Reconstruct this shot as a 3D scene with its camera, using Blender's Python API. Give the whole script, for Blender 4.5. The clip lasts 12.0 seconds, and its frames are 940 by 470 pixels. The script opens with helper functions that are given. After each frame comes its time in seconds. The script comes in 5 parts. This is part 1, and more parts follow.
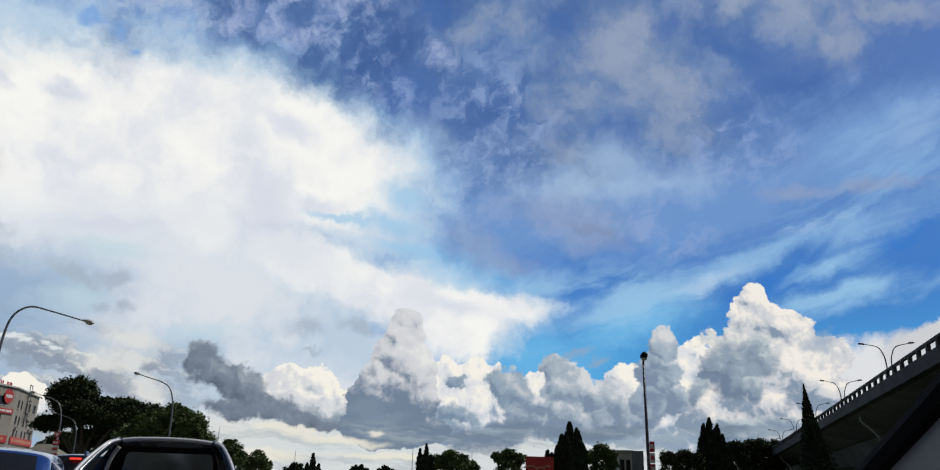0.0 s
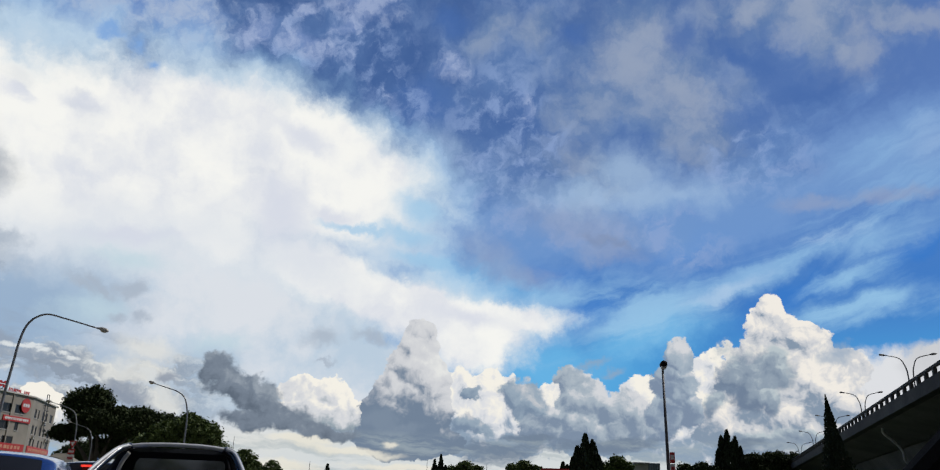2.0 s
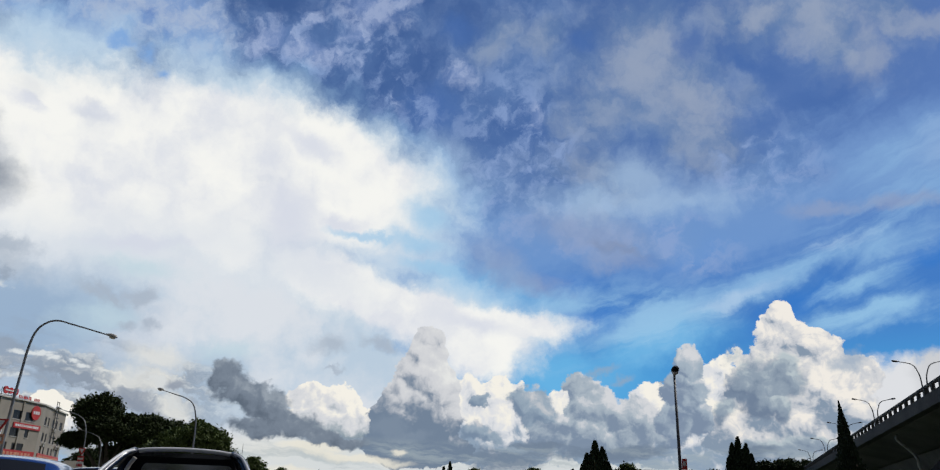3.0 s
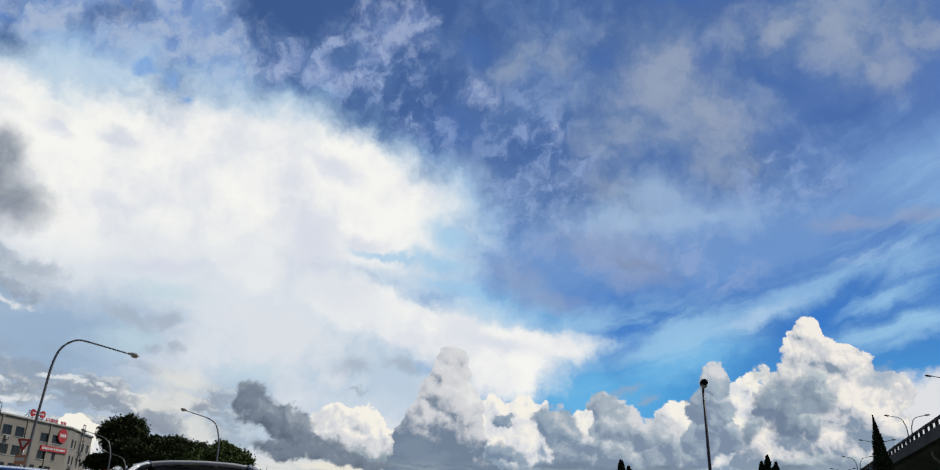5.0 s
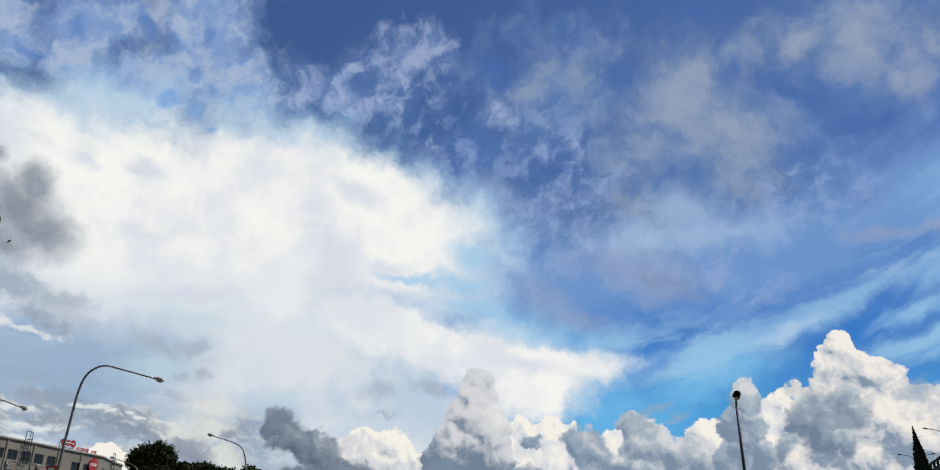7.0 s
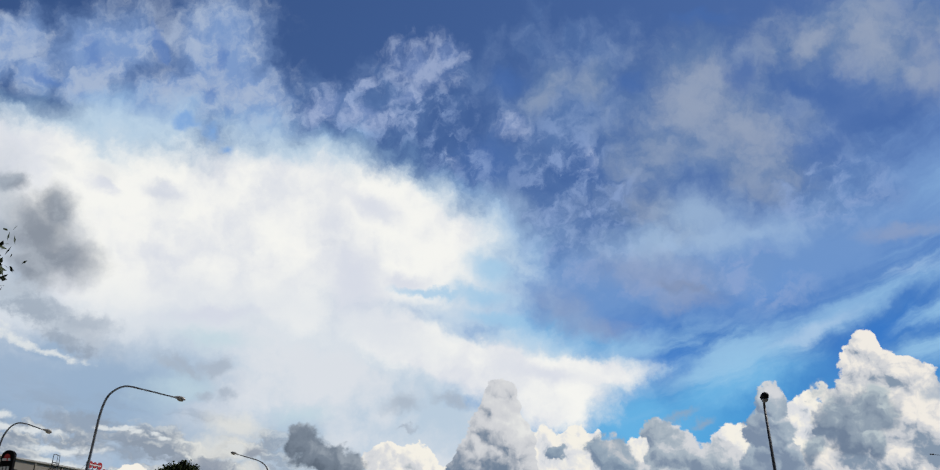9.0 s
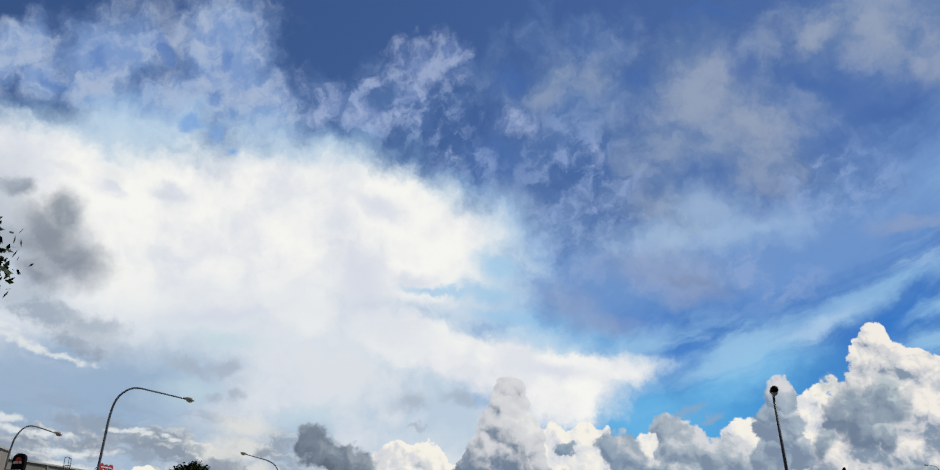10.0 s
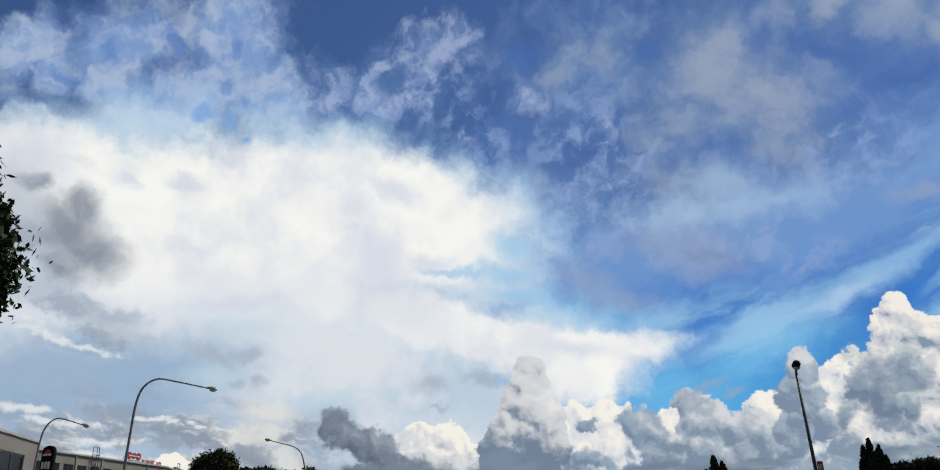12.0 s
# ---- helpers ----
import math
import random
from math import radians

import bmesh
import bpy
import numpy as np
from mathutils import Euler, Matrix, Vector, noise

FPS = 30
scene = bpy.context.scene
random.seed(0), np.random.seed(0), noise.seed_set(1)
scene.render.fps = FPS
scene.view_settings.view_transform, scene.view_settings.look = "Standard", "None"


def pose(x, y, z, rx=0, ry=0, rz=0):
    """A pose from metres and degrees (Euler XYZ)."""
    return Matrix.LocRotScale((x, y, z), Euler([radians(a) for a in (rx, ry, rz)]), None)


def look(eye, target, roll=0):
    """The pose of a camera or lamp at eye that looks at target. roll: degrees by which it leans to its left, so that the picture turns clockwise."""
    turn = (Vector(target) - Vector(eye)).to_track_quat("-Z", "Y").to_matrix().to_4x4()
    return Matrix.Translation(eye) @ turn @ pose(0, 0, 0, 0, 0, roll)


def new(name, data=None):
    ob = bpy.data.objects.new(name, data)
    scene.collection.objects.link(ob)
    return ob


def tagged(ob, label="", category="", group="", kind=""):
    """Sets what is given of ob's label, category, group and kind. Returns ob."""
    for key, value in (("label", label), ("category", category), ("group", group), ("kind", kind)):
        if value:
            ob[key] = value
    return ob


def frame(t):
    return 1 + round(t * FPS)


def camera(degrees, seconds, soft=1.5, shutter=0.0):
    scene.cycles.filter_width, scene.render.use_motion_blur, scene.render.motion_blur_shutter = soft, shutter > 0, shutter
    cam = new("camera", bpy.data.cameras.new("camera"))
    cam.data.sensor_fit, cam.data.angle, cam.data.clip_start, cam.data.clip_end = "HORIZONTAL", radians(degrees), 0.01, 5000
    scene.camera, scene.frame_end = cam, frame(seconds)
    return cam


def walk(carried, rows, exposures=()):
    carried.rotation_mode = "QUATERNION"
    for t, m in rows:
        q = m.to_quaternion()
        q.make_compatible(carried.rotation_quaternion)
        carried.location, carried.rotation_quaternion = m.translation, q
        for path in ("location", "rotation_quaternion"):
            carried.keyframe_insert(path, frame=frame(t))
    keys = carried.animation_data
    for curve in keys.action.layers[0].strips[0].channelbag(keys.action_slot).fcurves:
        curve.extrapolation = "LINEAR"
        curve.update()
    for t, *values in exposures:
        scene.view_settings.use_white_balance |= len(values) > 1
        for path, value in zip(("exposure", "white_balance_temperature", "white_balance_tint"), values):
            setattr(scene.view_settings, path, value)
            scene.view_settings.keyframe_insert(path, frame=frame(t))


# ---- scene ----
import colorsys
import itertools

cam = camera(62.19, 12.0, soft=1.2)
EYE = 1.25
# seconds, metres right / ahead / up of the first eye, yaw, pitch, roll
ROWS = [
    (0.0, 0.000, 0.000, 0.000, -0.03, 18.32, -1.47),
    (0.5, -0.016, 0.085, 0.004, 0.23, 18.48, -1.66),
    (1.0, -0.033, 0.172, -0.003, 0.51, 18.64, -1.78),
    (1.5, -0.046, 0.254, -0.020, 0.82, 18.87, -1.79),
    (2.0, -0.057, 0.337, -0.037, 1.10, 19.09, -1.81),
    (2.5, -0.071, 0.426, -0.050, 1.38, 19.33, -1.81),
    (3.0, -0.084, 0.518, -0.062, 1.76, 19.59, -1.86),
    (5.0, -0.083, 0.919, -0.147, 3.48, 20.98, -1.68),
    (5.5, -0.079, 1.011, -0.168, 3.90, 21.34, -1.52),
    (6.0, -0.082, 1.092, -0.186, 4.37, 21.72, -1.35),
    (6.5, -0.079, 1.179, -0.204, 4.84, 22.10, -1.17),
    (7.0, -0.083, 1.258, -0.228, 5.32, 22.48, -0.88),
    (9.0, -0.097, 1.519, -0.231, 6.68, 23.30, 0.49),
    (9.5, -0.094, 1.554, -0.234, 6.94, 23.31, 0.79),
    (10.0, -0.089, 1.574, -0.237, 7.19, 23.16, 1.11),
    (10.5, -0.086, 1.580, -0.226, 7.46, 22.89, 1.42),
    (11.0, -0.086, 1.586, -0.203, 7.77, 22.56, 1.85),
    (11.5, -0.090, 1.597, -0.171, 8.08, 22.21, 2.10),
    (12.0, -0.096, 1.612, -0.148, 8.47, 21.79, 2.39),
]
walk(cam, [(t, pose(x, y, EYE + z, 90 + pitch, 0, yaw) @ pose(0, 0, 0, 0, 0, -roll)) for t, x, y, z, yaw, pitch, roll in ROWS])

SUN_AZ, SUN_EL = 62.0, 52.0   # degrees clockwise from the road's heading, and above the horizon


class Nodes:
    """Short names for the nodes of one tree; inputs may be numbers or sockets."""

    def __init__(self, tree):
        self.tree, self.last = tree, None
        tree.nodes.clear()

    def put(self, socket, value):
        if isinstance(value, bpy.types.NodeSocket):
            self.tree.links.new(value, socket)
        else:
            socket.default_value = value

    def raw(self, kind, ins=()):
        n = self.tree.nodes.new("ShaderNode" + kind)
        for key, value in dict(ins).items():
            self.put(n.inputs[key], value)
        return n

    def math(self, op, a, b=0.0, c=0.0):
        n = self.raw("Math")
        n.operation = op
        for k, v in enumerate((a, b, c)):
            self.put(n.inputs[k], v)
        return n.outputs[0]

    def add(self, a, b):
        return self.math("ADD", a, b)

    def mul(self, a, b):
        return self.math("MULTIPLY", a, b)

    def vec(self, op, a, b=(0, 0, 0), scale=1.0):
        n = self.raw("VectorMath")
        n.operation = op
        self.put(n.inputs[0], a)
        self.put(n.inputs[1], b)
        self.put(n.inputs[3], scale)
        return n.outputs[1] if op == "LENGTH" else n.outputs[0]

    def step(self, value, lo, hi, a=0.0, b=1.0):
        """Smooth ramp from a to b while value goes from lo to hi."""
        n = self.raw("MapRange", {0: value, 1: lo, 2: hi, 3: a, 4: b})
        n.interpolation_type = "SMOOTHSTEP"
        return n.outputs[0]

    def noise(self, vector, scale, detail=5.0, rough=0.55, distort=0.0, out=0):
        return self.raw("TexNoise", {"Vector": vector, "Scale": scale, "Detail": detail, "Roughness": rough, "Distortion": distort}).outputs[out]

    def billow(self, vector, scale, detail=3.0, rough=0.55):
        """Rounded heads of several sizes: 1 on their crowns, 0 in the creases."""
        n = self.raw("TexVoronoi")
        n.voronoi_dimensions, n.feature, n.normalize = "2D", "SMOOTH_F1", True
        for key, value in (("Vector", vector), ("Scale", scale), ("Detail", detail), ("Roughness", rough), ("Smoothness", 0.35)):
            self.put(n.inputs[key], value)
        return self.math("SUBTRACT", 1.0, n.outputs[0])

    def mix(self, fac, a, b, blend="MIX"):
        n = self.raw("Mix")
        n.data_type, n.blend_type = "RGBA", blend
        for key, value in ((0, fac), (6, a), (7, b)):
            self.put(n.inputs[key], (*value, 1.0) if isinstance(value, tuple) and len(value) == 3 else value)
        return n.outputs[2]

    def place(self, vector, at=(0, 0), turn=0.0, size=(1, 1)):
        n = self.raw("Mapping")
        n.vector_type = "TEXTURE"
        for key, value in (("Vector", vector), ("Location", (*at, 0)), ("Rotation", (0, 0, radians(turn))), ("Scale", (*size, 1e6))):
            self.put(n.inputs[key], value)
        return n.outputs[0]

    def puff(self, vector, az, el, wide, high, turn=0.0):
        """1 in the middle of an ellipse, 0 on its rim, below 0 outside."""
        if self.last:  # worked out one after the other, which keeps the tree small in memory
            n = self.raw("VectorMath")
            n.operation = "MULTIPLY_ADD"
            for k, v in enumerate((self.last, (1e-7, 1e-7, 1e-7), vector)):
                self.put(n.inputs[k], v)
            vector = n.outputs[0]
        self.local = self.place(vector, (az, el), turn, (wide, high))
        self.last = self.math("SUBTRACT", 1.0, self.vec("LENGTH", self.local))
        return self.last

    def balls(self, *list_of):
        """Overlapping balls (vector, az, el, wide, high, turn): how deep inside them, and how far round towards the light."""
        deep = light = None
        for vector, az, el, wide, high, turn in list_of:
            d = self.puff(vector, az, el, wide, high, turn)
            spot = self.local
            turned = radians(turn)
            sun_way = (0.50 * math.cos(turned) + 0.86 * math.sin(turned), 0.86 * math.cos(turned) - 0.50 * math.sin(turned), 0.0)
            dot = self.raw("VectorMath", {0: spot, 1: sun_way})
            dot.operation = "DOT_PRODUCT"
            side = dot.outputs[1]
            if deep is None:
                deep, light = d, side
                continue
            near = self.step(self.math("SUBTRACT", d, deep), -0.20, 0.26)
            pick = self.raw("Mix", {0: near, 2: light, 3: side})
            light = pick.outputs[0]
            deep = self.math("SMOOTH_MAX", deep, d, 0.12)
            self.last = light
        return deep, light

    def union(self, *values):
        out = values[0]
        for v in values[1:]:
            out = self.math("SMOOTH_MAX", out, v, 0.2)
        return out


def build_sky():
    world = bpy.data.worlds.new("sky")
    scene.world = world
    world.use_nodes = True
    n = Nodes(world.node_tree)
    way = n.raw("TexCoord").outputs[0]
    xyz = n.raw("SeparateXYZ", {0: way})
    x, y, z = xyz.outputs[0], xyz.outputs[1], xyz.outputs[2]
    az = n.mul(n.math("ARCTAN2", x, y), 57.2958)
    el = n.mul(n.math("ARCSINE", z), 57.2958)
    flat = n.raw("CombineXYZ", {0: az, 1: el}).outputs[0]
    # two scales of billowing that bend every outline
    big = n.noise(flat, 0.10, 3.0, 0.5, out=1)
    small = n.noise(flat, 0.5, 6.0, 0.62, out=1)
    sway = n.vec("SCALE", n.vec("SUBTRACT", big, (0.5, 0.5, 0.5)), scale=3.2)
    curl = n.vec("SCALE", n.vec("SUBTRACT", small, (0.5, 0.5, 0.5)), scale=2.4)
    near = n.vec("ADD", flat, curl)
    bent = n.vec("ADD", near, sway)
    crisp = n.vec("ADD", flat, n.vec("SCALE", curl, scale=0.45))
    deck = n.raw("CombineXYZ", {0: n.math("DIVIDE", x, n.add(n.math("MAXIMUM", z, 0.0), 0.15)), 1: n.math("DIVIDE", y, n.add(n.math("MAXIMUM", z, 0.0), 0.15))}).outputs[0]
    edge = n.noise(near, 0.33, 8.0, 0.62)
    ragged = n.math("MAXIMUM", n.math("SUBTRACT", edge, 0.5), -0.16)
    lump = n.math("SUBTRACT", n.noise(bent, 0.16, 7.0, 0.60), 0.5)

    def patch(col, tint, amount, lo, hi, rag, *zones, rough=ragged):
        """Lay one soft-edged layer of cloud, the union of its puffs, over what is behind it."""
        zone = n.union(*zones)
        return n.mix(n.mul(n.step(n.add(zone, n.mul(rough, rag)), lo, hi), amount), col, tint)

    # clear sky
    air = n.raw("TexSky")
    air.sky_type, air.sun_disc, air.sun_elevation, air.sun_rotation = "NISHITA", False, radians(SUN_EL), radians(SUN_AZ)
    air.air_density, air.dust_density, air.ozone_density = 1.0, 0.3, 3.0
    col = n.mix(1.0, air.outputs[0], SKY_TINT, "MULTIPLY")
    col = n.mix(n.mul(n.step(el, 25.0, 14.0), 0.75), col, (0.036, 0.19, 0.57))
    col = n.mix(n.mul(n.step(el, 14.5, 7.0), 0.8), col, (0.075, 0.40, 0.77))
    # a paler, greener blue between the large cloud and the heaps
    col = patch(col, (0.162, 0.499, 0.824), 0.75, -0.3, 0.8, 0.6, n.puff(bent, 4.6, 9.6, 7.2, 2.5, -5), n.puff(bent, -0.9, 16.0, 5.9, 2.2, -14), n.puff(bent, 11.9, 11.4, 6.2, 1.8, 17))
    col = patch(col, (0.036, 0.196, 0.615), 0.55, -0.2, 0.9, 0.8, n.puff(bent, 7.0, 13.3, 4.7, 1.7, 6), n.puff(bent, 15.1, 18.2, 3.8, 1.1, 20), n.puff(bent, 22.2, 13.9, 4.8, 1.0, 17), n.puff(bent, 5.0, 16.3, 3.5, 1.1, -2), n.puff(bent, 30.2, 16.6, 3.2, 0.8, 14))

    # streaks of cirrus
    silky = n.vec("ADD", flat, n.vec("SCALE", curl, scale=0.5))
    fibre = n.noise(n.place(silky, (0, 0), 19.0, (4.2, 1.0)), 0.36, 8.0, 0.60, 0.6)
    broad = n.union(n.puff(bent, 22.0, 16.6, 9.9, 1.9, 14), n.puff(bent, 12.9, 13.4, 7.9, 2.2, 21), n.puff(bent, 4.5, 14.6, 7.5, 2.1, 4), n.puff(bent, 30.1, 20.7, 6.9, 3.1, 12), n.puff(bent, 24.0, 17.5, 8.7, 2.0, 17), n.puff(bent, 26.0, 15.0, 3.8, 1.1, 10), n.puff(bent, 27.6, 13.1, 6.6, 1.5, 10), n.puff(bent, 4.8, 12.9, 3.9, 2.5, 11))
    streak = n.mul(n.step(n.add(fibre, n.mul(broad, 0.20)), 0.40, 0.82), n.step(broad, -0.6, 0.5))
    col = n.mix(n.mul(streak, 0.88), col, (0.337, 0.595, 0.832))
    bright = n.union(n.puff(bent, 32.2, 22.6, 3.2, 1.9, 28), n.puff(bent, 24.4, 17.9, 4.4, 0.9, 12), n.puff(bent, 18.3, 15.0, 4.3, 0.7, 15))
    col = n.mix(n.mul(n.step(n.add(n.mul(bright, 0.5), n.mul(n.math("SUBTRACT", fibre, 0.5), 1.3)), 0.0, 0.7), 0.62), col, (0.562, 0.715, 0.874))

    # mottled grey veil high up
    mottle = n.noise(n.place(near, (5, 3), -18.0, (1.25, 1.0)), 0.24, 9.0, 0.60, 0.25)
    fine = n.noise(n.place(near, (2, 6), 30.0, (1.2, 1.0)), 0.62, 8.0, 0.62)
    spread = n.add(n.mul(n.math("SUBTRACT", mottle, 0.5), 1.5), n.mul(lump, 1.1))
    thin = n.union(n.puff(bent, 12.4, 28.6, 15.2, 8.0, -14), n.puff(bent, 2.0, 32.5, 11.5, 6.9, -16), n.puff(bent, 24.9, 32.1, 8.6, 5.0, -15), n.puff(bent, 19.6, 23.5, 8.1, 2.8, -9), n.puff(bent, 2.6, 23.4, 14.1, 5.7, -9), n.puff(bent, 11.4, 19.4, 8.6, 2.5, -4), n.puff(bent, -4.6, 27.8, 6.2, 5.0, -23), n.puff(bent, -14.4, 32.6, 10.6, 3.4, 1))
    col = n.mix(n.mul(n.step(n.add(n.mul(thin, 0.9), n.mul(spread, 1.2)), 0.0, 0.95), 0.62), col, n.mix(n.step(fine, 0.36, 0.64), (0.127, 0.233, 0.475), (0.248, 0.366, 0.615)))
    solid = n.union(n.puff(bent, 12.6, 30.3, 7.9, 5.0, -19), n.puff(bent, 12.2, 34.5, 4.4, 2.8, 20), n.puff(bent, 15.8, 26.7, 5.6, 2.9, -35), n.puff(bent, 8.2, 29.1, 4.3, 3.6, -5), n.puff(bent, 22.3, 33.9, 6.8, 3.1, 4), n.puff(bent, 26.2, 32.1, 4.8, 3.6, -48),
                    n.puff(bent, 29.9, 32.6, 3.8, 2.0, -27), n.puff(bent, 6.9, 24.0, 5.5, 2.6, -17), n.puff(bent, -0.0, 33.8, 3.0, 1.8, 18), n.puff(bent, 3.6, 33.7, 2.5, 1.3, 14))
    tone = n.mix(n.step(n.add(mottle, n.mul(ragged, 0.7)), 0.36, 0.66), (0.133, 0.225, 0.424), (0.265, 0.341, 0.493))
    col = n.mix(n.mul(n.step(n.add(solid, n.mul(spread, 1.0)), -0.28, 0.85), 0.80), col, tone)
    # sunlit heads in the upper veil
    col = patch(col, (0.318, 0.382, 0.518), 0.72, -0.3, 0.9, 2.2, n.puff(near, 25.8, 33.2, 1.8, 1.7, -24), n.puff(near, 13.4, 33.1, 2.8, 1.5, -32), n.puff(near, 28.7, 31.1, 1.3, 1.1, -20), n.puff(near, 21.3, 33.3, 2.1, 1.0, 23), n.puff(near, 15.6, 28.6, 4.0, 1.7, -31), n.puff(near, 27.6, 29.6, 1.0, 0.9, 87), n.puff(near, 28.7, 29.2, 1.6, 1.5, -34), n.puff(near, 25.3, 31.8, 3.0, 1.5, -3), n.puff(near, 32.5, 30.6, 3.4, 1.1, -15), n.puff(near, 11.8, 31.2, 3.3, 2.1, -7))
    # clear gaps
    col = patch(col, (0.064, 0.150, 0.408), 0.75, -0.1, 0.9, 1.4, n.puff(near, 7.3, 33.4, 1.9, 1.0, 9), n.puff(near, 15.9, 32.5, 1.7, 1.4, -82), n.puff(near, 24.7, 27.2, 3.9, 1.8, 13), n.puff(near, 20.4, 30.7, 2.6, 0.8, -34), n.puff(near, 23.9, 22.9, 2.3, 1.1, -21), n.puff(near, 14.0, 36.9, 3.4, 0.7, -9), n.puff(near, -3.1, 34.3, 2.3, 1.5, -1), n.puff(near, -5.1, 28.3, 3.4, 2.7, -21))
    # a silky film that joins the veil to the streaks
    silk = n.add(n.mul(n.math("SUBTRACT", fibre, 0.5), 1.6), n.mul(n.math("SUBTRACT", fine, 0.5), 0.8))
    col = patch(col, (0.217, 0.382, 0.686), 0.6, -0.35, 0.75, 1.0, n.puff(bent, 16.9, 19.7, 17.2, 4.5, 4), n.puff(bent, 2.4, 19.0, 11.9, 3.5, -5), n.puff(bent, 29.2, 22.0, 9.7, 4.3, 6), rough=silk)
    # small ripples
    ripple = n.union(n.puff(bent, 1.8, 26.9, 6.1, 4.1, -34), n.puff(bent, 20.4, 23.7, 4.4, 2.4, -14), n.puff(bent, -2.2, 22.6, 6.6, 2.7, -18), n.puff(bent, 5.2, 20.6, 7.8, 2.6, -7), n.puff(bent, -7.6, 29.1, 4.2, 2.3, -40), n.puff(bent, 12.7, 19.2, 6.7, 2.6, -12), n.puff(bent, -13.9, 32.2, 8.1, 2.5, 1))
    col = n.mix(n.mul(n.mul(n.step(ripple, -0.2, 0.5), n.step(fine, 0.45, 0.66)), 0.7), col, (0.273, 0.387, 0.657))
    # round puffs at the veil's near end
    puffy = n.union(n.puff(near, -11.0, 35.6, 4.2, 2.6, 8), n.puff(near, -8.4, 36.3, 2.4, 1.9, 1), n.puff(near, -3.0, 31.2, 2.0, 1.3, 6), n.puff(near, -14.9, 31.9, 5.0, 1.2, -5), n.puff(near, -18.9, 32.1, 2.9, 1.5, 22), n.puff(near, -12.4, 33.2, 3.0, 0.9, 16), n.puff(near, -15.6, 34.0, 1.5, 0.7, 5), n.puff(near, -7.6, 28.0, 2.0, 0.8, -48), n.puff(near, 3.3, 28.3, 1.2, 1.0, -63))
    col = n.mix(n.mul(n.step(n.add(puffy, n.mul(n.add(n.math("SUBTRACT", fine, 0.5), ragged), 1.5)), 0.0, 0.95), 0.82), col, n.mix(n.step(fine, 0.40, 0.62), (0.189, 0.282, 0.536), (0.366, 0.452, 0.671)))
    # a pale bright patch, and lavender wisps
    col = patch(col, (0.441, 0.602, 0.792), 0.6, -0.5, 1.0, 1.6, n.puff(bent, 11.4, 23.9, 3.4, 1.9, -1), n.puff(bent, 13.4, 22.2, 5.6, 1.5, -1), n.puff(bent, -4.1, 23.5, 3.7, 2.8, -41), n.puff(bent, 7.6, 21.8, 5.4, 1.6, -4))
    col = patch(col, (0.291, 0.366, 0.555), 0.65, -0.35, 0.9, 1.4, n.puff(near, 0.1, 17.3, 3.1, 1.9, -28), n.puff(near, 2.8, 16.2, 3.1, 1.0, -11), n.puff(near, 7.4, 19.7, 5.8, 1.7, -11), n.puff(near, 9.5, 17.8, 3.0, 1.0, -3), n.puff(near, 24.9, 20.3, 3.3, 0.7, -5), n.puff(near, 28.9, 20.1, 4.4, 0.6, -2))
    col = patch(col, (0.217, 0.273, 0.419), 0.45, -0.3, 0.9, 1.4, n.puff(near, 9.1, 18.7, 1.8, 0.6, -11), n.puff(near, 10.4, 18.2, 1.4, 0.4, -9))

    # the pale blue-white mass above the large cloud
    shred = n.add(n.mul(n.math("SUBTRACT", fine, 0.5), 0.9), n.mul(lump, 1.5))
    mass = n.union(n.puff(bent, -27.7, 34.4, 4.9, 4.7, -16), n.puff(bent, -25.0, 32.5, 4.0, 3.2, -42), n.puff(bent, -31.2, 30.4, 6.4, 2.4, 13), n.puff(bent, -34.6, 33.6, 2.9, 2.7, 20), n.puff(bent, -37.1, 30.5, 3.1, 1.5, -13), n.puff(bent, -40.1, 31.1, 1.7, 1.5, 62), n.puff(bent, -41.9, 32.1, 3.5, 1.8, 51), n.puff(bent, -36.3, 33.0, 5.1, 3.1, 12))
    pale = n.mix(n.step(n.add(fine, n.mul(lump, 0.8)), 0.36, 0.66), (0.225, 0.356, 0.636), (0.419, 0.518, 0.700))
    col = n.mix(n.mul(n.step(n.add(mass, shred), -0.40, 0.62), 0.92), col, pale)
    col = patch(col, (0.097, 0.210, 0.524), 0.6, 0.0, 0.9, 3.0, n.puff(near, -37.1, 32.8, 2.1, 0.9, -26), n.puff(near, -32.4, 34.5, 1.6, 0.6, -65), n.puff(near, -27.7, 34.4, 1.1, 0.6, -79), n.puff(near, -28.1, 31.7, 0.9, 0.8, -48), n.puff(near, -39.5, 30.4, 1.5, 0.5, -18), n.puff(near, -26.6, 30.9, 0.7, 0.5, -80))

    # thin bright film beside the large cloud
    film = n.union(n.puff(bent, -34.8, 27.5, 11.1, 3.1, 6), n.puff(bent, -20.4, 28.5, 9.9, 3.0, -2), n.puff(bent, -9.9, 25.1, 5.7, 3.6, -26), n.puff(bent, -5.9, 19.9, 5.1, 3.1, -30), n.puff(bent, -3.1, 15.1, 7.2, 2.4, -11), n.puff(bent, 2.6, 13.0, 5.2, 2.1, -5), n.puff(bent, -9.2, 19.0, 8.7, 4.9, -21), n.puff(bent, -6.5, 22.5, 6.0, 3.6, -34))
    col = n.mix(n.mul(n.step(n.add(film, n.mul(ragged, 1.3)), -0.30, 0.8), 0.85), col, n.mix(n.step(film, -0.1, 0.6), (0.318, 0.536, 0.808), (0.536, 0.700, 0.849)))

